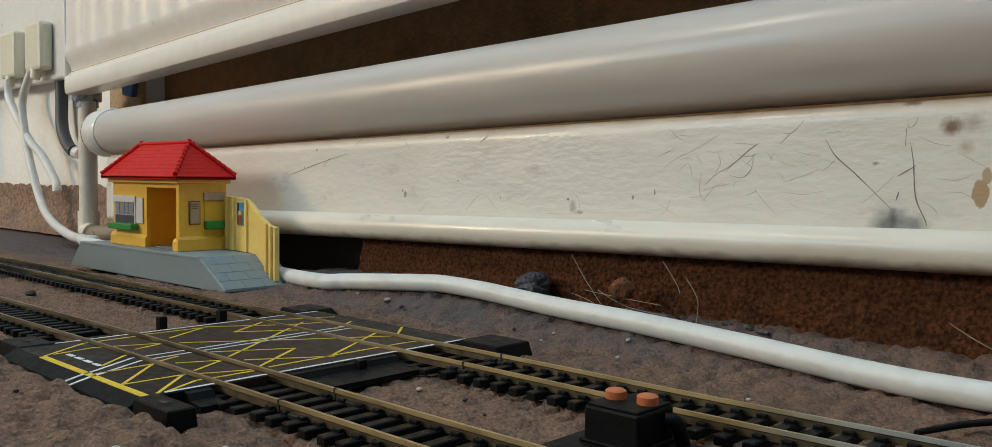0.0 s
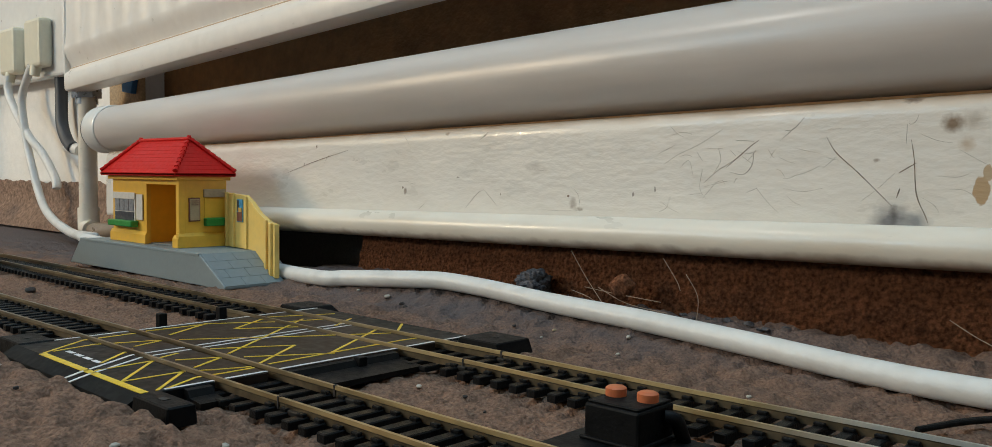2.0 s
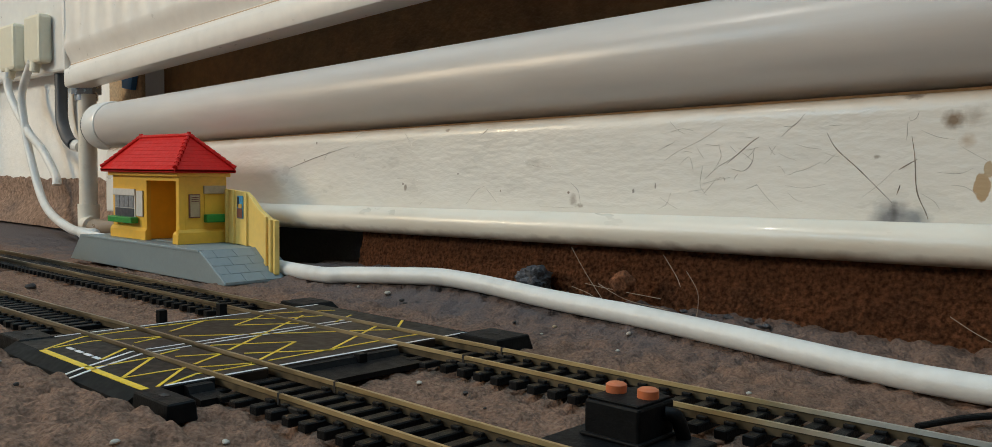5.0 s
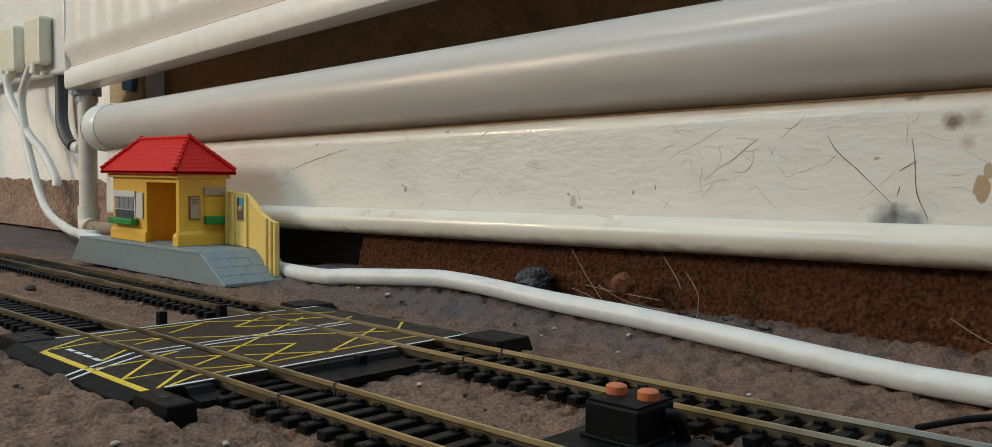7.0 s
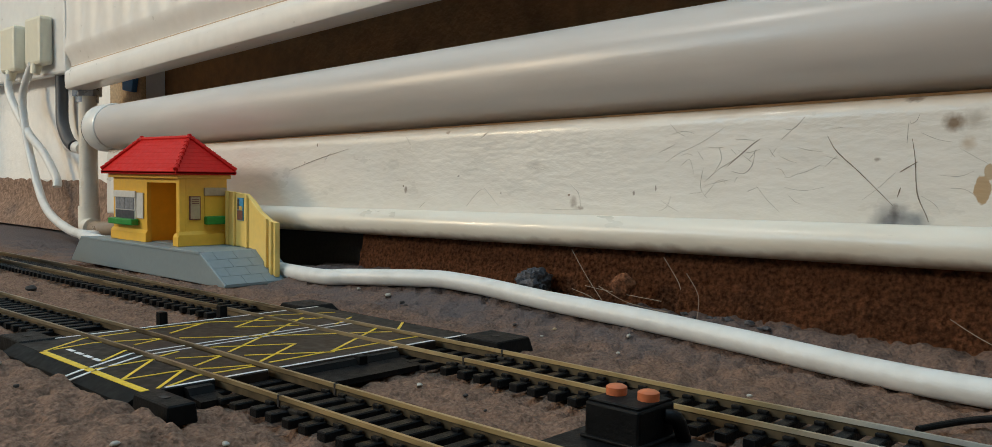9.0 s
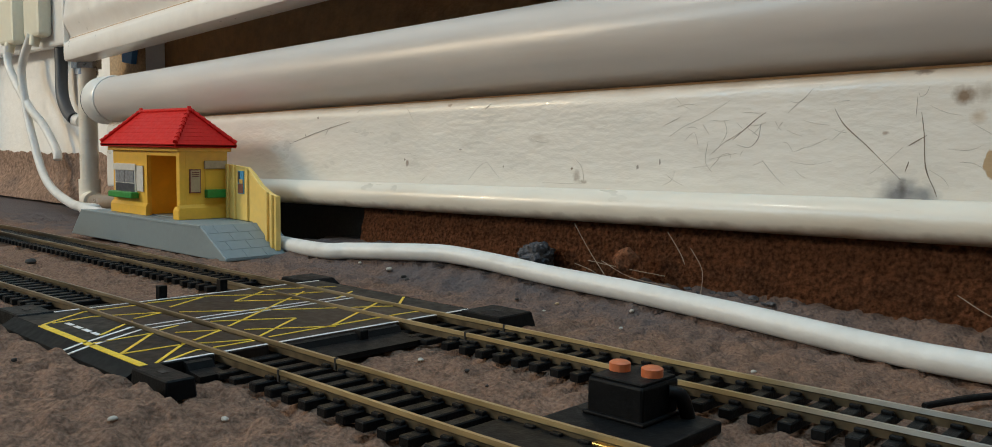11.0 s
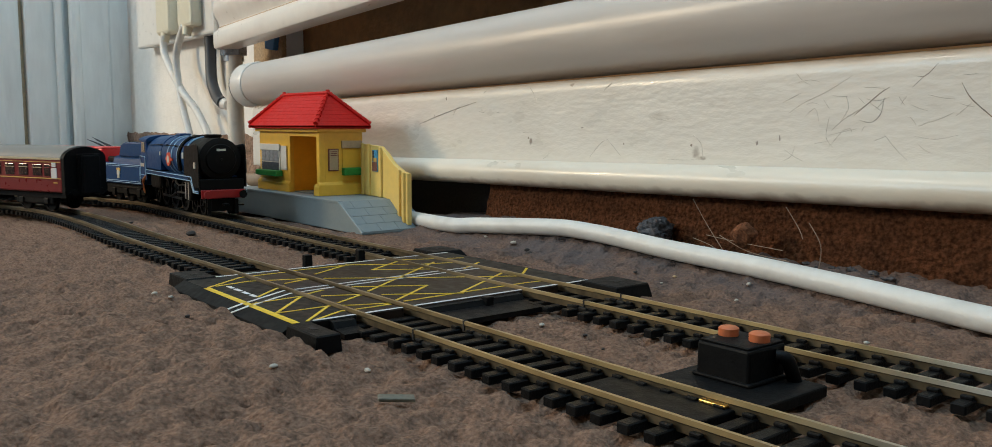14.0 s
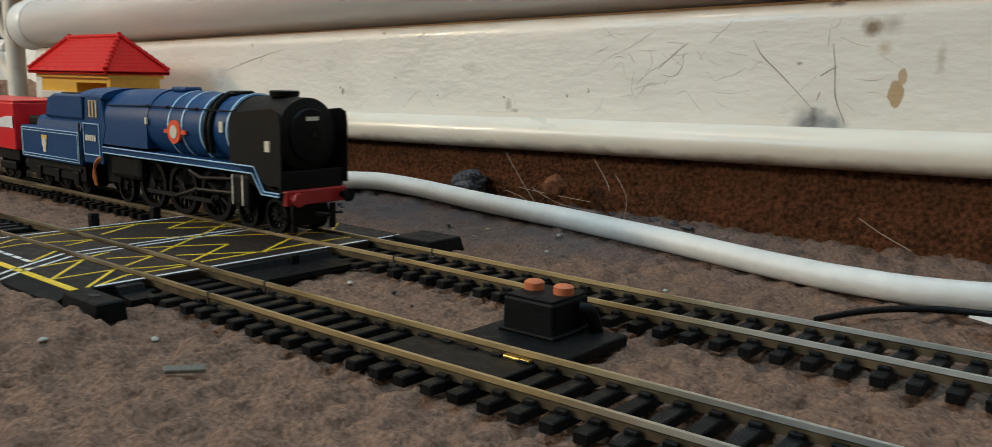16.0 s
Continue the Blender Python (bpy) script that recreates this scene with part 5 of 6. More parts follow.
def locomotive():
    lo = thing("steam_locomotive", pose(0, 0, 0), "blue and black model steam locomotive with red buffer beam", "locomotive")
    wheels = []
    HW = 0.0152
    # boiler: smokebox, bands, blue barrel, wide firebox
    zc, r = 0.0357, 0.0133

    def ring_body(name, x0, x1, r0, r1, mat, n=32, parent=lo, z0=zc, z1=zc):
        return part(name, sweep([(x0, 0, z0), (x1, 0, z1)], [r0, r1], n), mat, parent, smooth=True)

    sb = part("smokebox", sweep([(-0.0050, 0, zc), (-0.0062, 0, zc), (-0.0352, 0, zc)], [0.0105, r, r], 36), SMOKEBOX, lo, smooth=True)
    part("smokebox_door", sweep([(-0.0052, 0, zc), (-0.0040, 0, zc), (-0.0034, 0, zc)], [0.0098, 0.0092, 0.004], 32), LOCO_BLACK, sb)
    part("door_dart", sweep([(-0.0036, 0, zc), (-0.0022, 0, zc)], 0.0007, 8), ROD_METAL, sb)
    part("number_bar", box(-0.0040, -0.0028, zc + 0.0052, -0.0034, 0.0028, zc + 0.0066), PLATE_PALE, sb)
    part("chimney", sweep([(-0.0195, 0, 0.0490), (-0.0195, 0, 0.0508), (-0.0195, 0, 0.0512)], [0.0052, 0.0056, 0.0050], 20), LOCO_BLACK, sb, smooth=False)
    bl = ring_body("boiler", -0.0352, -0.0935, r + 0.0002, r + 0.0006, LOCO_BLUE, 36)
    for x in (-0.0356, -0.0535, -0.0665, -0.0765):
        part("boiler_band", sweep([(x, 0, zc), (x - 0.0009, 0, zc)], r + 0.0009, 36), LINING, bl)
    fb = bmesh.new()
    rows = []
    for x, w, h in ((-0.0935, 0.0141, 0.0502), (-0.1010, 0.0150, 0.0500), (-0.1300, 0.0150, 0.0492)):
        pr = [(-w, 0.0255), (-w, 0.0360)] + [(-w * math.cos(a), 0.0360 + (h - 0.0360) * math.sin(a)) for a in (math.pi * k / 14 for k in range(1, 14))] + [(w, 0.0360), (w, 0.0255)]
        rows.append([fb.verts.new((x, y, z)) for y, z in pr])
    for a, b in zip(rows, rows[1:]):
        for k in range(len(a) - 1):
            fb.faces.new((a[k], a[k + 1], b[k + 1], b[k]))
    fb.faces.new(rows[0])
    fb.faces.new(rows[-1][::-1])
    part("firebox", fb, LOCO_BLUE, lo, smooth=True)
    part("safety_valves", box(-0.091, -0.004, 0.0492, -0.080, 0.004, 0.0512, 0.0008), LOCO_BLUE, bl)
    part("top_feed", box(-0.0500, -0.0050, 0.0480, -0.0440, 0.0050, 0.0505, 0.0012), LOCO_BLACK, bl)
    part("feed_pipe", sweep(smooth_line([(-0.047, -0.0055, 0.049), (-0.047, -0.0112, 0.0445), (-0.047, -0.0142, 0.0370), (-0.047, -0.0132, 0.0270)], 5), 0.0011, 8), LOCO_BLACK, bl)
    part("feed_pipe", sweep(smooth_line([(-0.050, -0.0055, 0.049), (-0.050, -0.0112, 0.0445), (-0.050, -0.0142, 0.0370), (-0.050, -0.0132, 0.0270)], 5), 0.0008, 8), WHEEL_METAL, bl)
    for s in (-1, 1):
        part("handrail", sweep([(-0.008, s * 0.0133, 0.0432), (-0.0935, s * 0.0136, 0.0432), (-0.125, s * 0.0146, 0.0424)], 0.00035, 6), LOCO_BLACK, lo)
        for x in (-0.012, -0.032, -0.057, -0.078, -0.0935):
            part("handrail_knob", box(x - 0.0006, s * 0.0133 - 0.0006, 0.0426, x + 0.0006, s * 0.0133 + 0.0006, 0.0438), LOCO_BLACK, lo)
        # smoke deflectors
        pr = [(-0.0330, 0.0250), (-0.0330, 0.0395), (-0.0310, 0.0430), (-0.0060, 0.0452), (-0.0030, 0.0440), (-0.0022, 0.0400), (-0.0022, 0.0180), (-0.0100, 0.0180)]
        df = part("smoke_deflector", prism(pr, "y", min(s * 0.0146, s * 0.0152), max(s * 0.0146, s * 0.0152)), SMOKEBOX, lo)
        part("plate_bar", box(-0.0105, s * 0.0155 - 0.0003, 0.0300, -0.0078, s * 0.0155 + 0.0003, 0.0338), PLATE_PALE, df)
        # running plate with lined valance and the step down to the front
        y0, y1 = sorted((s * 0.0085, s * HW))
        part("running_plate", box(-0.1300, y0, 0.0234, -0.0180, y1, 0.0244), LOCO_BLUE, lo)
        y0, y1 = sorted((s * (HW - 0.0004), s * HW))
        va = part("valance", prism([(-0.1300, 0.0214), (-0.1300, 0.0245), (-0.0175, 0.0245), (-0.0118, 0.0160), (-0.0030, 0.0160), (-0.0030, 0.0143), (-0.0130, 0.0143), (-0.0186, 0.0214)], "y", y0, y1), LOCO_BLUE, lo)
        yo = s * (HW + 0.0002)
        for ln in ([(-0.1295, 0.0242), (-0.0178, 0.0242), (-0.0121, 0.0157), (-0.0030, 0.0157)], [(-0.1295, 0.0217), (-0.0188, 0.0217), (-0.0133, 0.0146), (-0.0030, 0.0146)]):
            part("lining", sweep([(x, yo, z) for x, z in ln], 0.00028, 6), LINING, va)
        # nameplate
        nm = part("nameplate", sweep([(-0.0715, s * 0.0139, 0.0338), (-0.0715, s * 0.0149, 0.0338)], 0.0047, 28), PLATE_RED, bl, "round red nameplate with a cross bar")
        part("bar", box(-0.0795, s * 0.0142 - 0.0004, 0.0330, -0.0635, s * 0.0142 + 0.0004, 0.0346), PLATE_RED, nm)
        part("disc", sweep([(-0.0715, s * 0.0146, 0.0338), (-0.0715, s * 0.0151, 0.0338)], 0.0026, 24), PLATE_PALE, nm)
        part("maker_plate", box(-0.0935, s * 0.0147 - 0.0003, 0.0358, -0.0920, s * 0.0147 + 0.0003, 0.0386), PLATE_PALE, lo)
        part("maker_plate", box(-0.0410, s * 0.0139 - 0.0003, 0.0352, -0.0386, s * 0.0139 + 0.0003, 0.0392), PLATE_PALE, lo)
        # cylinder, rods and cab side
        cy = part("cylinder", box(-0.0340, min(s * 0.0095, s * 0.0148), 0.0085, -0.0220, max(s * 0.0095, s * 0.0148), 0.0208, 0.0014), LOCO_BLACK, lo)
        for x in (-0.0318, -0.0255):
            part("lining", box(x - 0.0005, min(s * 0.0148, s * 0.0151), 0.0092, x + 0.0005, max(s * 0.0148, s * 0.0151), 0.0204), GREY_SCUFF, cy)
        part("piston_rod", sweep([(-0.034, s * 0.0125, 0.0128), (-0.062, s * 0.0125, 0.0118)], 0.0007, 6), ROD_METAL, lo)
        part("coupling_rod", box(-0.0980, s * 0.0120 - 0.0004, 0.0072, -0.0500, s * 0.0120 + 0.0004, 0.0088), ROD_METAL, lo)
        part("connecting_rod", sweep([(-0.0600, s * 0.0128, 0.0118), (-0.0742, s * 0.0128, 0.0080)], 0.0008, 6), ROD_METAL, lo)
        part("valve_gear", sweep([(-0.036, s * 0.0118, 0.0180), (-0.058, s * 0.0118, 0.0165), (-0.066, s * 0.0118, 0.0188)], 0.0007, 6), ROD_METAL, lo)
        y0, y1 = sorted((s * 0.0143, s * HW))
        cb = part("cab_side", prism([(-0.1475, 0.0165), (-0.1475, 0.0330), (-0.1455, 0.0350), (-0.1440, 0.0462), (-0.1300, 0.0458), (-0.1265, 0.0330), (-0.1300, 0.0250), (-0.1300, 0.0165)], "y", y0, y1), LOCO_BLUE, lo)
        yo = s * (HW + 0.0003)
        part("cab_window", box(-0.1405, yo - 0.0002, 0.0368, -0.1330, yo + 0.0002, 0.0442), STICKER_TAN, cb, "brown-framed cab window")
        for k in range(2):
            part("window_bar", box(-0.1388 + 0.003 * k, yo - 0.0004, 0.0372, -0.1376 + 0.003 * k, yo + 0.0004, 0.0438), STICKER_DARK, cb)
        for a, b in (((-0.1465, 0.0200), (-0.1320, 0.0200)), ((-0.1465, 0.0338), (-0.1320, 0.0338)), ((-0.1465, 0.0200), (-0.1465, 0.0338)), ((-0.1320, 0.0200), (-0.1320, 0.0338))):
            part("lining", sweep([(a[0], yo, a[1]), (b[0], yo, b[1])], 0.0003, 6), LINING, cb)
        if s < 0:
            bars(-0.1445, -0.1345, yo, 0.0262, 0.0026, 5, PLATE_PALE, cb)
        # wheels: bogie, drivers, trailing
        yw = s * 0.0083
        for x in (-0.0130, -0.0305):
            wheels.append((wheel_mesh("bogie_wheel", 0.0064, lo, x, yw, 0.0064, 10 if s else 0, 0), 0.0064))
        for x in (-0.0505, -0.0742, -0.0978):
            wheels.append((wheel_mesh("driving_wheel", 0.0106, lo, x, s * 0.0088, 0.0106, 12, s), 0.0106))
        wheels.append((wheel_mesh("trailing_wheel", 0.0068, lo, -0.1215, yw, 0.0068, 10, 0), 0.0068))
        part("brake_block", box(-0.0640, s * 0.0070 - 0.0008, 0.0035, -0.0615, s * 0.0070 + 0.0008, 0.0160), LOCO_BLACK, lo)
        part("brake_block", box(-0.0880, s * 0.0070 - 0.0008, 0.0035, -0.0855, s * 0.0070 + 0.0008, 0.0160), LOCO_BLACK, lo)
        part("buffer", sweep([(-0.0030, s * 0.0112, 0.0138), (0.0025, s * 0.0112, 0.0138), (0.0025, s * 0.0112, 0.0138), (0.0034, s * 0.0112, 0.0138)], [0.0014, 0.0012, 0.0026, 0.0024], 16), BEAM_RED if s < 0 else LOCO_BLACK, lo)
        part("front_step", box(-0.0090, s * 0.0125 - 0.0015, 0.0060, -0.0040, s * 0.0125 + 0.0015, 0.0068), LOCO_BLACK, lo)
    part("cab_roof", prism([(-HW, 0.0455)] + [(-HW * math.cos(a), 0.0455 + 0.0042 * math.sin(a)) for a in (math.pi * k / 10 for k in range(1, 10))] + [(HW, 0.0455), (HW - 0.001, 0.0450), (-HW + 0.001, 0.0450)], "x", -0.1500, -0.1285), LOCO_BLUE, lo)
    part("cab_front", box(-0.1310, -0.0142, 0.0245, -0.1298, 0.0142, 0.0455), LOCO_BLUE, lo)
    part("frames", box(-0.1460, -0.0055, 0.0070, -0.0070, 0.0055, 0.0236), LOCO_BLACK, lo)
    part("ash_pan", box(-0.1290, -0.0128, 0.0110, -0.1020, 0.0128, 0.0225, 0.002), LOCO_BLACK, lo)
    part("front_plate", prism([(-0.0020, 0.0160), (-0.0160, 0.0160), (-0.0200, 0.0245), (-0.0340, 0.0245), (-0.0340, 0.0225), (-0.0060, 0.0135)], "y", -0.0144, 0.0144), LOCO_BLACK, lo)
    part("front_apron", box(-0.0060, -0.0140, 0.0160, -0.0035, 0.0140, 0.0232, 0.0004), LOCO_BLACK, lo)
    part("buffer_beam", box(-0.0034, -0.0138, 0.0112, -0.0010, 0.0138, 0.0166, 0.0005), BEAM_RED, lo, "red buffer beam")
    part("coupling", box(-0.0010, -0.0015, 0.0070, 0.0050, 0.0015, 0.0082, 0.0003), LOCO_BLACK, lo)
    part("bogie_frame", box(-0.0390, -0.0066, 0.0030, -0.0050, 0.0066, 0.0100), LOCO_BLACK, lo)
    part("guard_iron", box(-0.0042, -0.0098, 0.0012, -0.0030, -0.0076, 0.0105), LOCO_BLACK, lo)
    part("guard_iron", box(-0.0042, 0.0076, 0.0012, -0.0030, 0.0098, 0.0105), LOCO_BLACK, lo)
    for k in range(3):
        part("wire", sweep(smooth_line([(-0.1310 - 0.0008 * k, -0.0146, 0.0205), (-0.1345, -0.0158 - 0.0006 * k, 0.0165), (-0.1390 + 0.0012 * k, -0.0158, 0.0115), (-0.1385 + 0.0008 * k, -0.0150, 0.0065)], 5), 0.0005, 6), COPPER, lo, "loose orange wires by the cab")
    return lo, wheels


def tender():
    te = thing("locomotive_tender", pose(0, 0, 0), "blue lined tender coupled behind the locomotive", "tender")
    wheels = []
    HW, L = 0.0152, 0.0640
    body = part("tank", box(-L, -HW, 0.0140, 0.0, HW, 0.0300, 0.0008), LOCO_BLUE, te)
    # curved upper sides set in above the tank
    pr = [(-HW + 0.001, 0.0300), (-HW + 0.002, 0.0335), (-HW + 0.0040, 0.0355), (HW - 0.0040, 0.0355), (HW - 0.002, 0.0335), (HW - 0.001, 0.0300)]
    part("bunker", prism(pr, "x", -L + 0.016, -0.001), LOCO_BLUE, te)
    part("fire_iron_tunnel", prism([(-0.0405, 0.0350), (-0.0370, 0.0440), (-0.0300, 0.0462), (-0.0010, 0.0462), (-0.0010, 0.0350)], "y", -0.0132, 0.0132, 0.001), LOCO_BLUE, te)
    part("coal_space", box(-0.030, -0.0095, 0.0455, -0.0012, 0.0095, 0.0468, 0.0004), LOCO_BLACK, te, "black coal load")
    part("rear_tank_top", box(-L + 0.0005, -0.0115, 0.0300, -0.036, 0.0115, 0.0345, 0.001), LOCO_BLACK, te)
    part("frame", box(-L + 0.001, -0.0128, 0.0060, -0.001, 0.0128, 0.0140, 0.0005), LOCO_BLACK, te)
    for s in (-1, 1):
        y = s * (HW + 0.0002)
        for o, (a, b, c, d) in ((0, (-L + 0.0012, -0.0012, 0.0152, 0.0290)), (1, (-L + 0.0024, -0.0024, 0.0164, 0.0278))):
            for p, q in (((a, c), (b, c)), ((a, d), (b, d)), ((a, c), (a, d)), ((b, c), (b, d))):
                part("lining", sweep([(p[0], y, p[1]), (q[0], y, q[1])], 0.00022, 6), LINING, body)
        cr = part("crest", box(-0.0400, y - 0.0003, 0.0240, -0.0340, y + 0.0003, 0.0262, 0.0002), GOLD, body, "gold and white crest")
        part("crest_wheel", sweep([(-0.0370, y - 0.0004, 0.0225), (-0.0370, y + 0.0004, 0.0225)], 0.0024, 16), PLATE_PALE, cr)
        part("crest_tail", box(-0.0385, y - 0.0003, 0.0182, -0.0355, y + 0.0003, 0.0206), PLATE_PALE, cr)
        for x in (-0.0095, -0.0300, -0.0505):
            wheels.append((wheel_mesh("tender_wheel", 0.0066, te, x, s * 0.0083, 0.0066, 0, 0), 0.0066))
            part("axle_box", box(x - 0.0028, s * 0.0128 - 0.001, 0.0040, x + 0.0028, s * 0.0128 + 0.001, 0.0105, 0.0006), LOCO_BLACK, te)
        part("spring", box(-0.055, s * 0.0132 - 0.0006, 0.0105, -0.004, s * 0.0132 + 0.0006, 0.0120, 0.0003), LOCO_BLACK, te)
        part("handrail", sweep([(-0.0008, s * 0.0150, 0.0150), (-0.0008, s * 0.0150, 0.0335)], 0.0004, 6), ROD_METAL, te)
    return te, wheels


def ribbon(parent, pts, widths, y, mat, name):
    """A flat printed band on the wagon's side, following points with a width at each."""
    bm = bmesh.new()
    top, low = [], []
    line = smooth_line([(p[0], 0, p[1]) for p in pts], 6)
    n = len(line)
    for i, p in enumerate(line):
        k = i / (n - 1) * (len(widths) - 1)
        j = min(int(k), len(widths) - 2)
        w = widths[j] + (widths[j + 1] - widths[j]) * (k - j)
        top.append((bm.verts.new((p.x, y - 0.0003, p.z + w / 2)), bm.verts.new((p.x, y, p.z + w / 2))))
        low.append((bm.verts.new((p.x, y - 0.0003, p.z - w / 2)), bm.verts.new((p.x, y, p.z - w / 2))))
    for i in range(n - 1):
        bm.faces.new((top[i][0], top[i + 1][0], low[i + 1][0], low[i][0]))
        bm.faces.new((top[i][0], top[i][1], top[i + 1][1], top[i + 1][0]))
        bm.faces.new((low[i][0], low[i][1], low[i + 1][1], low[i + 1][0]))
    return part(name, bm, mat, parent)


def wagon(name):
    wa = thing(name, pose(0, 0, 0), "bright red goods wagon with a white wave printed on its side", "wagon", "red wagons")
    wheels = []
    L, HW = 0.0950, 0.0160
    body = part("body", box(-L, -HW, 0.0165, 0.0, HW, 0.0405, 0.0008), WAGON_RED, wa)
    part("roof_edge", box(-L, -HW, 0.0405, 0.0, HW, 0.0415, 0.0004), WAGON_RED, wa)
    for s in (-1, 1):
        y = -HW - 0.0001 if s < 0 else HW + 0.0003
        ribbon(body, [(-0.0945, 0.0375), (-0.0880, 0.0300), (-0.0740, 0.0225), (-0.0600, 0.0215), (-0.0450, 0.0232), (-0.0250, 0.0285), (-0.0100, 0.0305), (-0.0006, 0.0305)],
               [0.0008, 0.0052, 0.0062, 0.0036, 0.0022, 0.0034, 0.0056, 0.0060], y, WAGON_WHITE, "white_wave")
        # plain pale blots in place of the lettering
        for x, z, rr in ((-0.0650, 0.0335, 0.0042), (-0.0480, 0.0330, 0.0034), (-0.0350, 0.0345, 0.0036)):
            ring = [(x + rr * math.cos(a), z + rr * 1.15 * math.sin(a)) for a in (2 * math.pi * k / 16 for k in range(17))]
            ribbon(body, ring, [0.0017, 0.0022, 0.0017], y, WAGON_WHITE, "pale_blot")
        for x0, x1, z, h in ((-0.0605, -0.0530, 0.0330, 0.0055), (-0.0560, -0.0440, 0.0300, 0.0028), (-0.0440, -0.0385, 0.0335, 0.0050), (-0.0320, -0.0285, 0.0330, 0.0080), (-0.0460, -0.0300, 0.0296, 0.0022)):
            part("pale_bar", box(x0, y - 0.0003, z - h / 2, x1, y, z + h / 2), WAGON_WHITE, body)
        part("sole_bar", box(-L + 0.002, s * 0.0125 - 0.001, 0.0110, -0.002, s * 0.0125 + 0.001, 0.0163), LOCO_BLACK, wa)
        for x in (-0.0180, -0.0280, -0.0680, -0.0780):
            wheels.append((wheel_mesh("wagon_wheel", 0.0062, wa, x, s * 0.0083, 0.0062, 0, 0), 0.0062))
        for x in (-0.0230, -0.0730):
            part("bogie_side", box(x - 0.0110, s * 0.0112 - 0.0008, 0.0050, x + 0.0110, s * 0.0112 + 0.0008, 0.0095, 0.0008), LOCO_BLACK, wa)
        for x in (-L - 0.003, 0.0):
            part("buffer", sweep([(x, s * 0.0100, 0.0138), (x + 0.003, s * 0.0100, 0.0138)], 0.0017, 12), LOCO_BLACK, wa)
    part("chassis", box(-L + 0.001, -0.0115, 0.0120, -0.001, 0.0115, 0.0165), LOCO_BLACK, wa)
    return wa, wheels


def coach():
    co = thing("railway_coach", pose(0, 0, 0), "maroon model railway coach with a grey roof standing on the track", "coach")
    L, HW = 0.2250, 0.0165
    body = part("body", box(-L, -HW, 0.0135, 0.0, HW, 0.0370, 0.0010), COACH_MAROON, co)
    pr = [(-HW - 0.0003, 0.0366)] + [(-(HW + 0.0003) * math.cos(a), 0.0366 + 0.0085 * math.sin(a)) for a in (math.pi * k / 14 for k in range(1, 14))] + [(HW + 0.0003, 0.0366)]
    part("roof", prism(pr, "x", -L, 0.0), COACH_ROOF, co, smooth=True)
    for s in (-1, 1):
        y = s * (HW + 0.0002)
        for z, h, mat in ((0.0358, 0.0014, COACH_CREAM), (0.0228, 0.0006, GOLD), (0.0340, 0.0004, GOLD)):
            part("side_line", box(-L + 0.0005, y - 0.0002, z, -0.0005, y + 0.0002, z + h), mat, body)
        for k, x in enumerate((-0.0145, -0.0250, -0.0400, -0.0550, -0.0700, -0.0850, -0.1000, -0.1150, -0.1300, -0.1450, -0.1600, -0.1750, -0.1900, -0.2050)):
            w = 0.0030 if k == 0 else 0.0048
            wn = part("window", box(x - w, y - 0.0003, 0.0248, x + w, y + 0.0003, 0.0326, 0.0003), COACH_GLASS, body)
            part("frame", box(x - w, y - 0.0005, 0.0302, x + w, y + 0.0005, 0.0306), COACH_CREAM if k else COACH_MAROON, wn)
        tw = part("toilet_window", box(-0.0098, y - 0.0005, 0.0232, -0.0045, y + 0.0005, 0.0302, 0.0002), WAGON_WHITE, body, "white frosted window")
        for o in (-0.0083, -0.0061):
            part("vent_light", box(o - 0.0009, y - 0.0005, 0.0308, o + 0.0009, y + 0.0005, 0.0338, 0.0002), WAGON_WHITE, tw)
        part("number_bar", box(-0.0080, y - 0.0004, 0.0198, -0.0045, y + 0.0004, 0.0206), GOLD, body)
        for x0 in (-0.036, -0.190):
            bg = part("bogie", box(x0 - 0.0200, s * 0.0112 - 0.001, 0.0045, x0 + 0.0200, s * 0.0112 + 0.001, 0.0105, 0.0012), LOCO_BLACK, co)
            for x in (x0 - 0.0135, x0 + 0.0135):
                wheel_mesh("wheel", 0.0068, co, x, s * 0.0083, 0.0068, 0, 0)
                part("axle_box", box(x - 0.0022, s * 0.0125 - 0.0008, 0.0050, x + 0.0022, s * 0.0125 + 0.0008, 0.0090, 0.0004), ROD_METAL, bg)
        part("buffer", sweep([(0.0, s * 0.0105, 0.0138), (0.0050, s * 0.0105, 0.0138), (0.0050, s * 0.0105, 0.0138), (0.0060, s * 0.0105, 0.0138)], [0.0012, 0.0010, 0.0022, 0.0022], 14), LOCO_BLACK, co)
    part("chassis", box(-L + 0.002, -0.0130, 0.0095, -0.001, 0.0130, 0.0135), LOCO_BLACK, co)
    part("battery_box", box(-0.130, -0.0125, 0.0045, -0.095, 0.0125, 0.0095, 0.0008), LOCO_BLACK, co)
    # black end with the corridor connection
    er = [(-HW, 0.0125)] + [(-HW, 0.0366)] + [(-HW * math.cos(a), 0.0366 + 0.0078 * math.sin(a)) for a in (math.pi * k / 14 for k in range(1, 14))] + [(HW, 0.0366), (HW, 0.0125)]
    en = part("end_wall", prism(er, "x", 0.0, 0.0030), LOCO_BLACK, co, "black coach end")
    part("corridor_connection", box(0.0030, -0.0068, 0.0120, 0.0100, 0.0068, 0.0392, 0.0012), BLACK_PLASTIC, en)
    for k in range(4):
        part("bellows_rib", box(0.0040 + 0.0015 * k, -0.0074, 0.0114, 0.0046 + 0.0015 * k, 0.0074, 0.0398, 0.0002), BLACK_PLASTIC, en)
    part("end_step", box(0.0030, -0.0150, 0.0125, 0.0045, 0.0150, 0.0140), BLACK_PLASTIC, en)
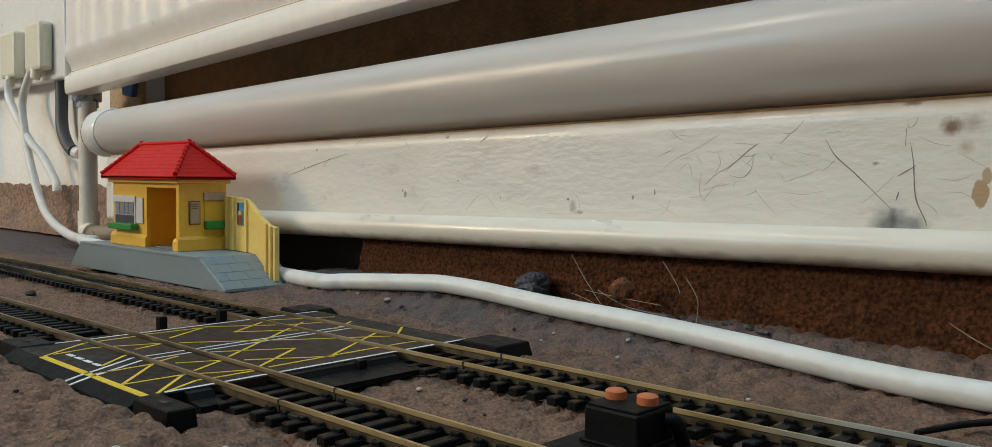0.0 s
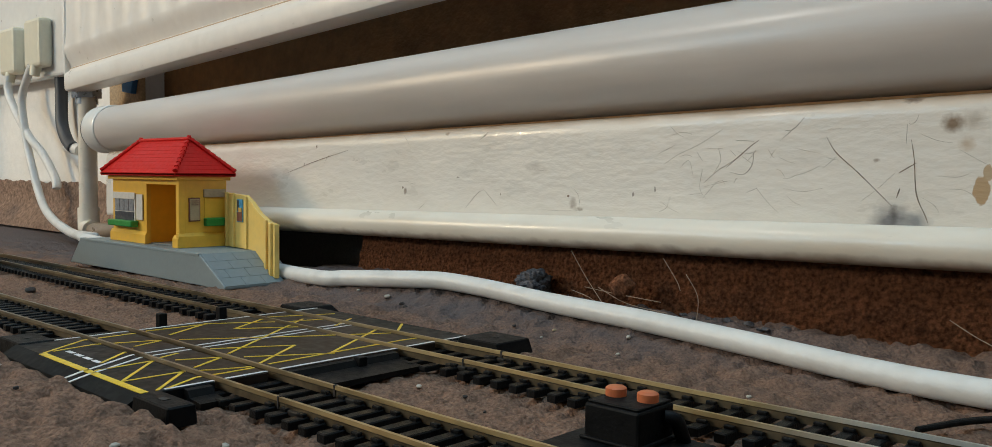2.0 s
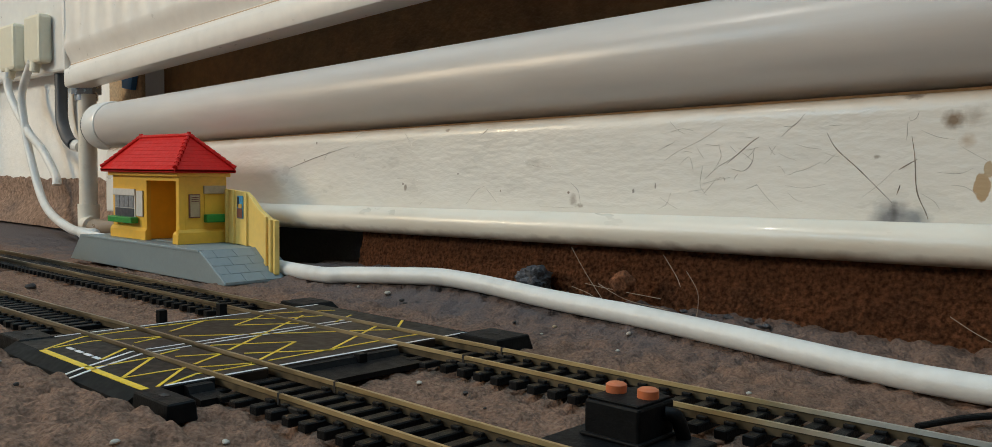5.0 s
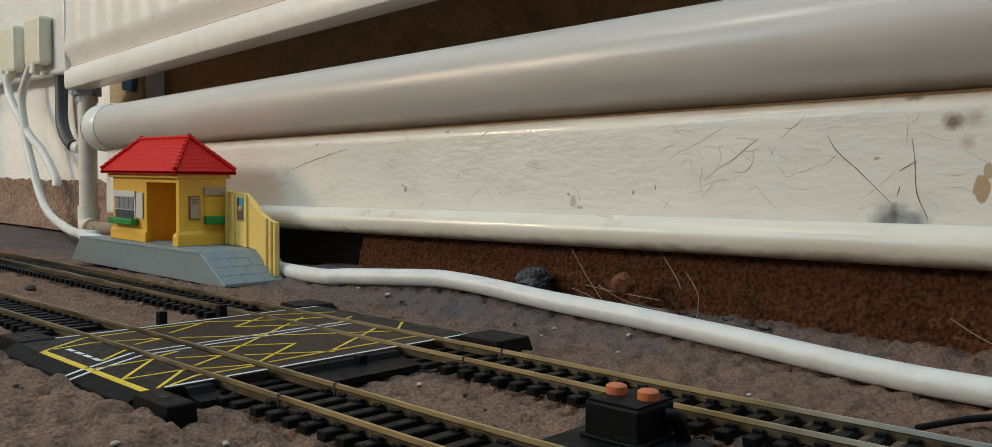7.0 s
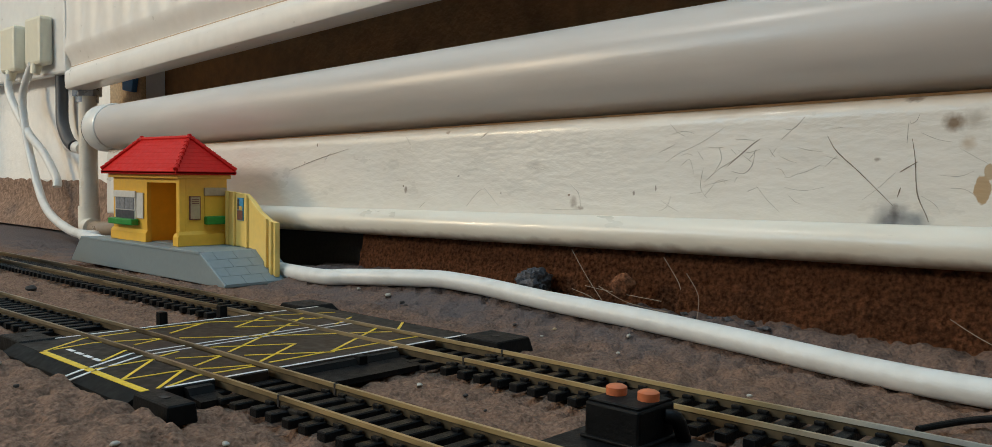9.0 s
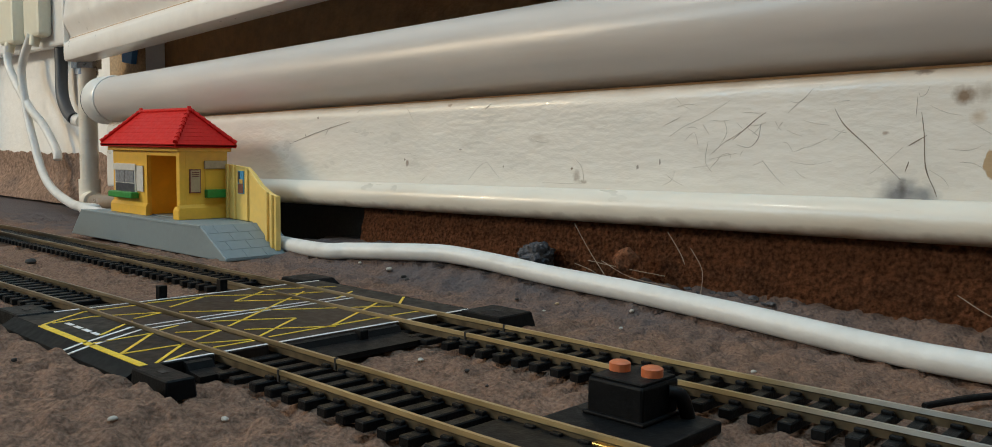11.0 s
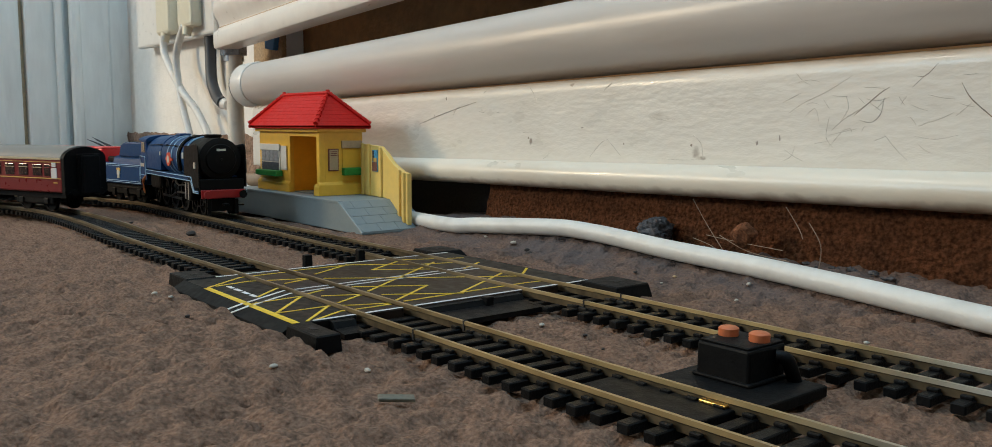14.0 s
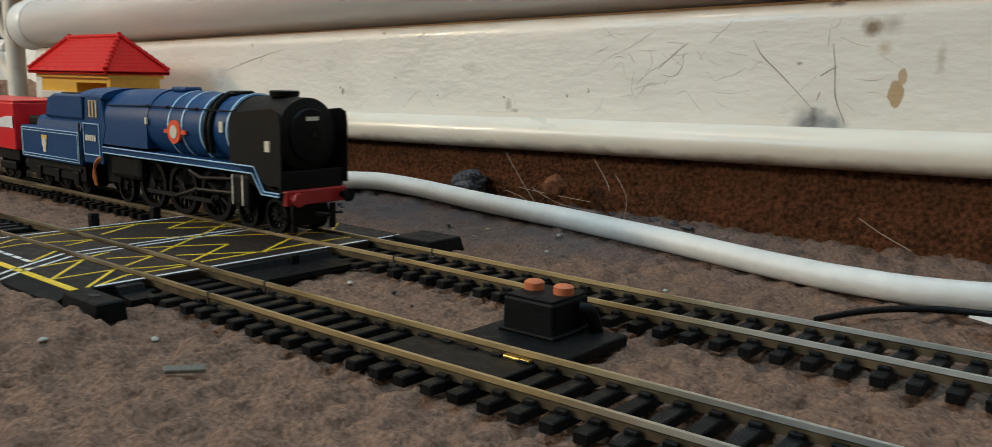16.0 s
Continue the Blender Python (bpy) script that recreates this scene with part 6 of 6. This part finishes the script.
    part("coupling", box(0.0030, -0.0020, 0.0065, 0.0120, 0.0020, 0.0080, 0.0004), LOCO_BLACK, co)
    return co


def seat(line, s, a, b):
    """The pose of a vehicle whose front is s along the line and whose wheels stand a and b behind it."""
    p, _ = frame_at(line, s + a)
    q, _ = frame_at(line, s + b)
    d = (p - q).normalized()
    o = p + d * a
    return Matrix.LocRotScale(o, Euler((0, 0, math.atan2(d.y, d.x))), None)


def x_to_s(line, x):
    return min(range(len(line)), key=lambda k: abs(line[k].x - x) + (line[k].y < -0.25)) * 0.0024


# ---- build ----
room()
carpet()
skirting()
pipes()
radiator()
sockets()
crossing()
point_switch()
station()
litter()
COACH = coach()
COACH.matrix_basis = seat(NEAR_LINE, x_to_s(NEAR_LINE, -0.650), 0.036, 0.190)
LOCO, LOCO_WHEELS = locomotive()
TENDER, TENDER_WHEELS = tender()
VAN, VAN_WHEELS = wagon("red_goods_wagon")
VAN_B, VAN_B_WHEELS = wagon("red_goods_wagon")
track("model_railway_track", FAR_LINE, "model railway track with brassy rails and black sleepers beside the platform", (-0.3490, -0.2120))
track("railway_track_siding", NEAR_LINE, "model railway track with brassy rails and black sleepers", (-0.3490, -0.2120))


def motions():
    # seconds and where the locomotive's front has got to along the far track, in metres from its right-hand end
    keys = [(t, x_to_s(FAR_LINE, x)) for t, x in ((12.5, -0.785), (12.8, -0.738), (13.0, -0.699), (13.5, -0.614), (14.0, -0.5365), (14.5, -0.464), (15.0, -0.396), (15.5, -0.329), (16.0, -0.2525))]
    start = keys[0][1] + 0.17 * 1.9
    rows = [(0.0, start), (10.6, start)]
    t = 10.7
    while t <= 16.001:
        if t < 12.5:
            s = keys[0][1] + 0.17 * (12.5 - t)
        else:
            s = float(np.interp(t, [k[0] for k in keys], [k[1] for k in keys]))
        rows.append((round(t, 2), min(s, start)))
        t += 0.1
    for ob, wheels, gap, a, b in ((LOCO, LOCO_WHEELS, 0.0, 0.022, 0.110), (TENDER, TENDER_WHEELS, 0.1515, 0.0095, 0.0505), (VAN, VAN_WHEELS, 0.2205, 0.023, 0.073), (VAN_B, VAN_B_WHEELS, 0.3225, 0.023, 0.073)):
        walk(ob, [(t, seat(FAR_LINE, s + gap, a, b)) for t, s in rows])
        for w, r in wheels:
            place = w.matrix_basis.translation.copy()
            turn = [(t, Matrix.LocRotScale(place, Euler((0, (start - s) / r, 0)), None)) for t, s in rows]
            walk(w, turn)


motions()
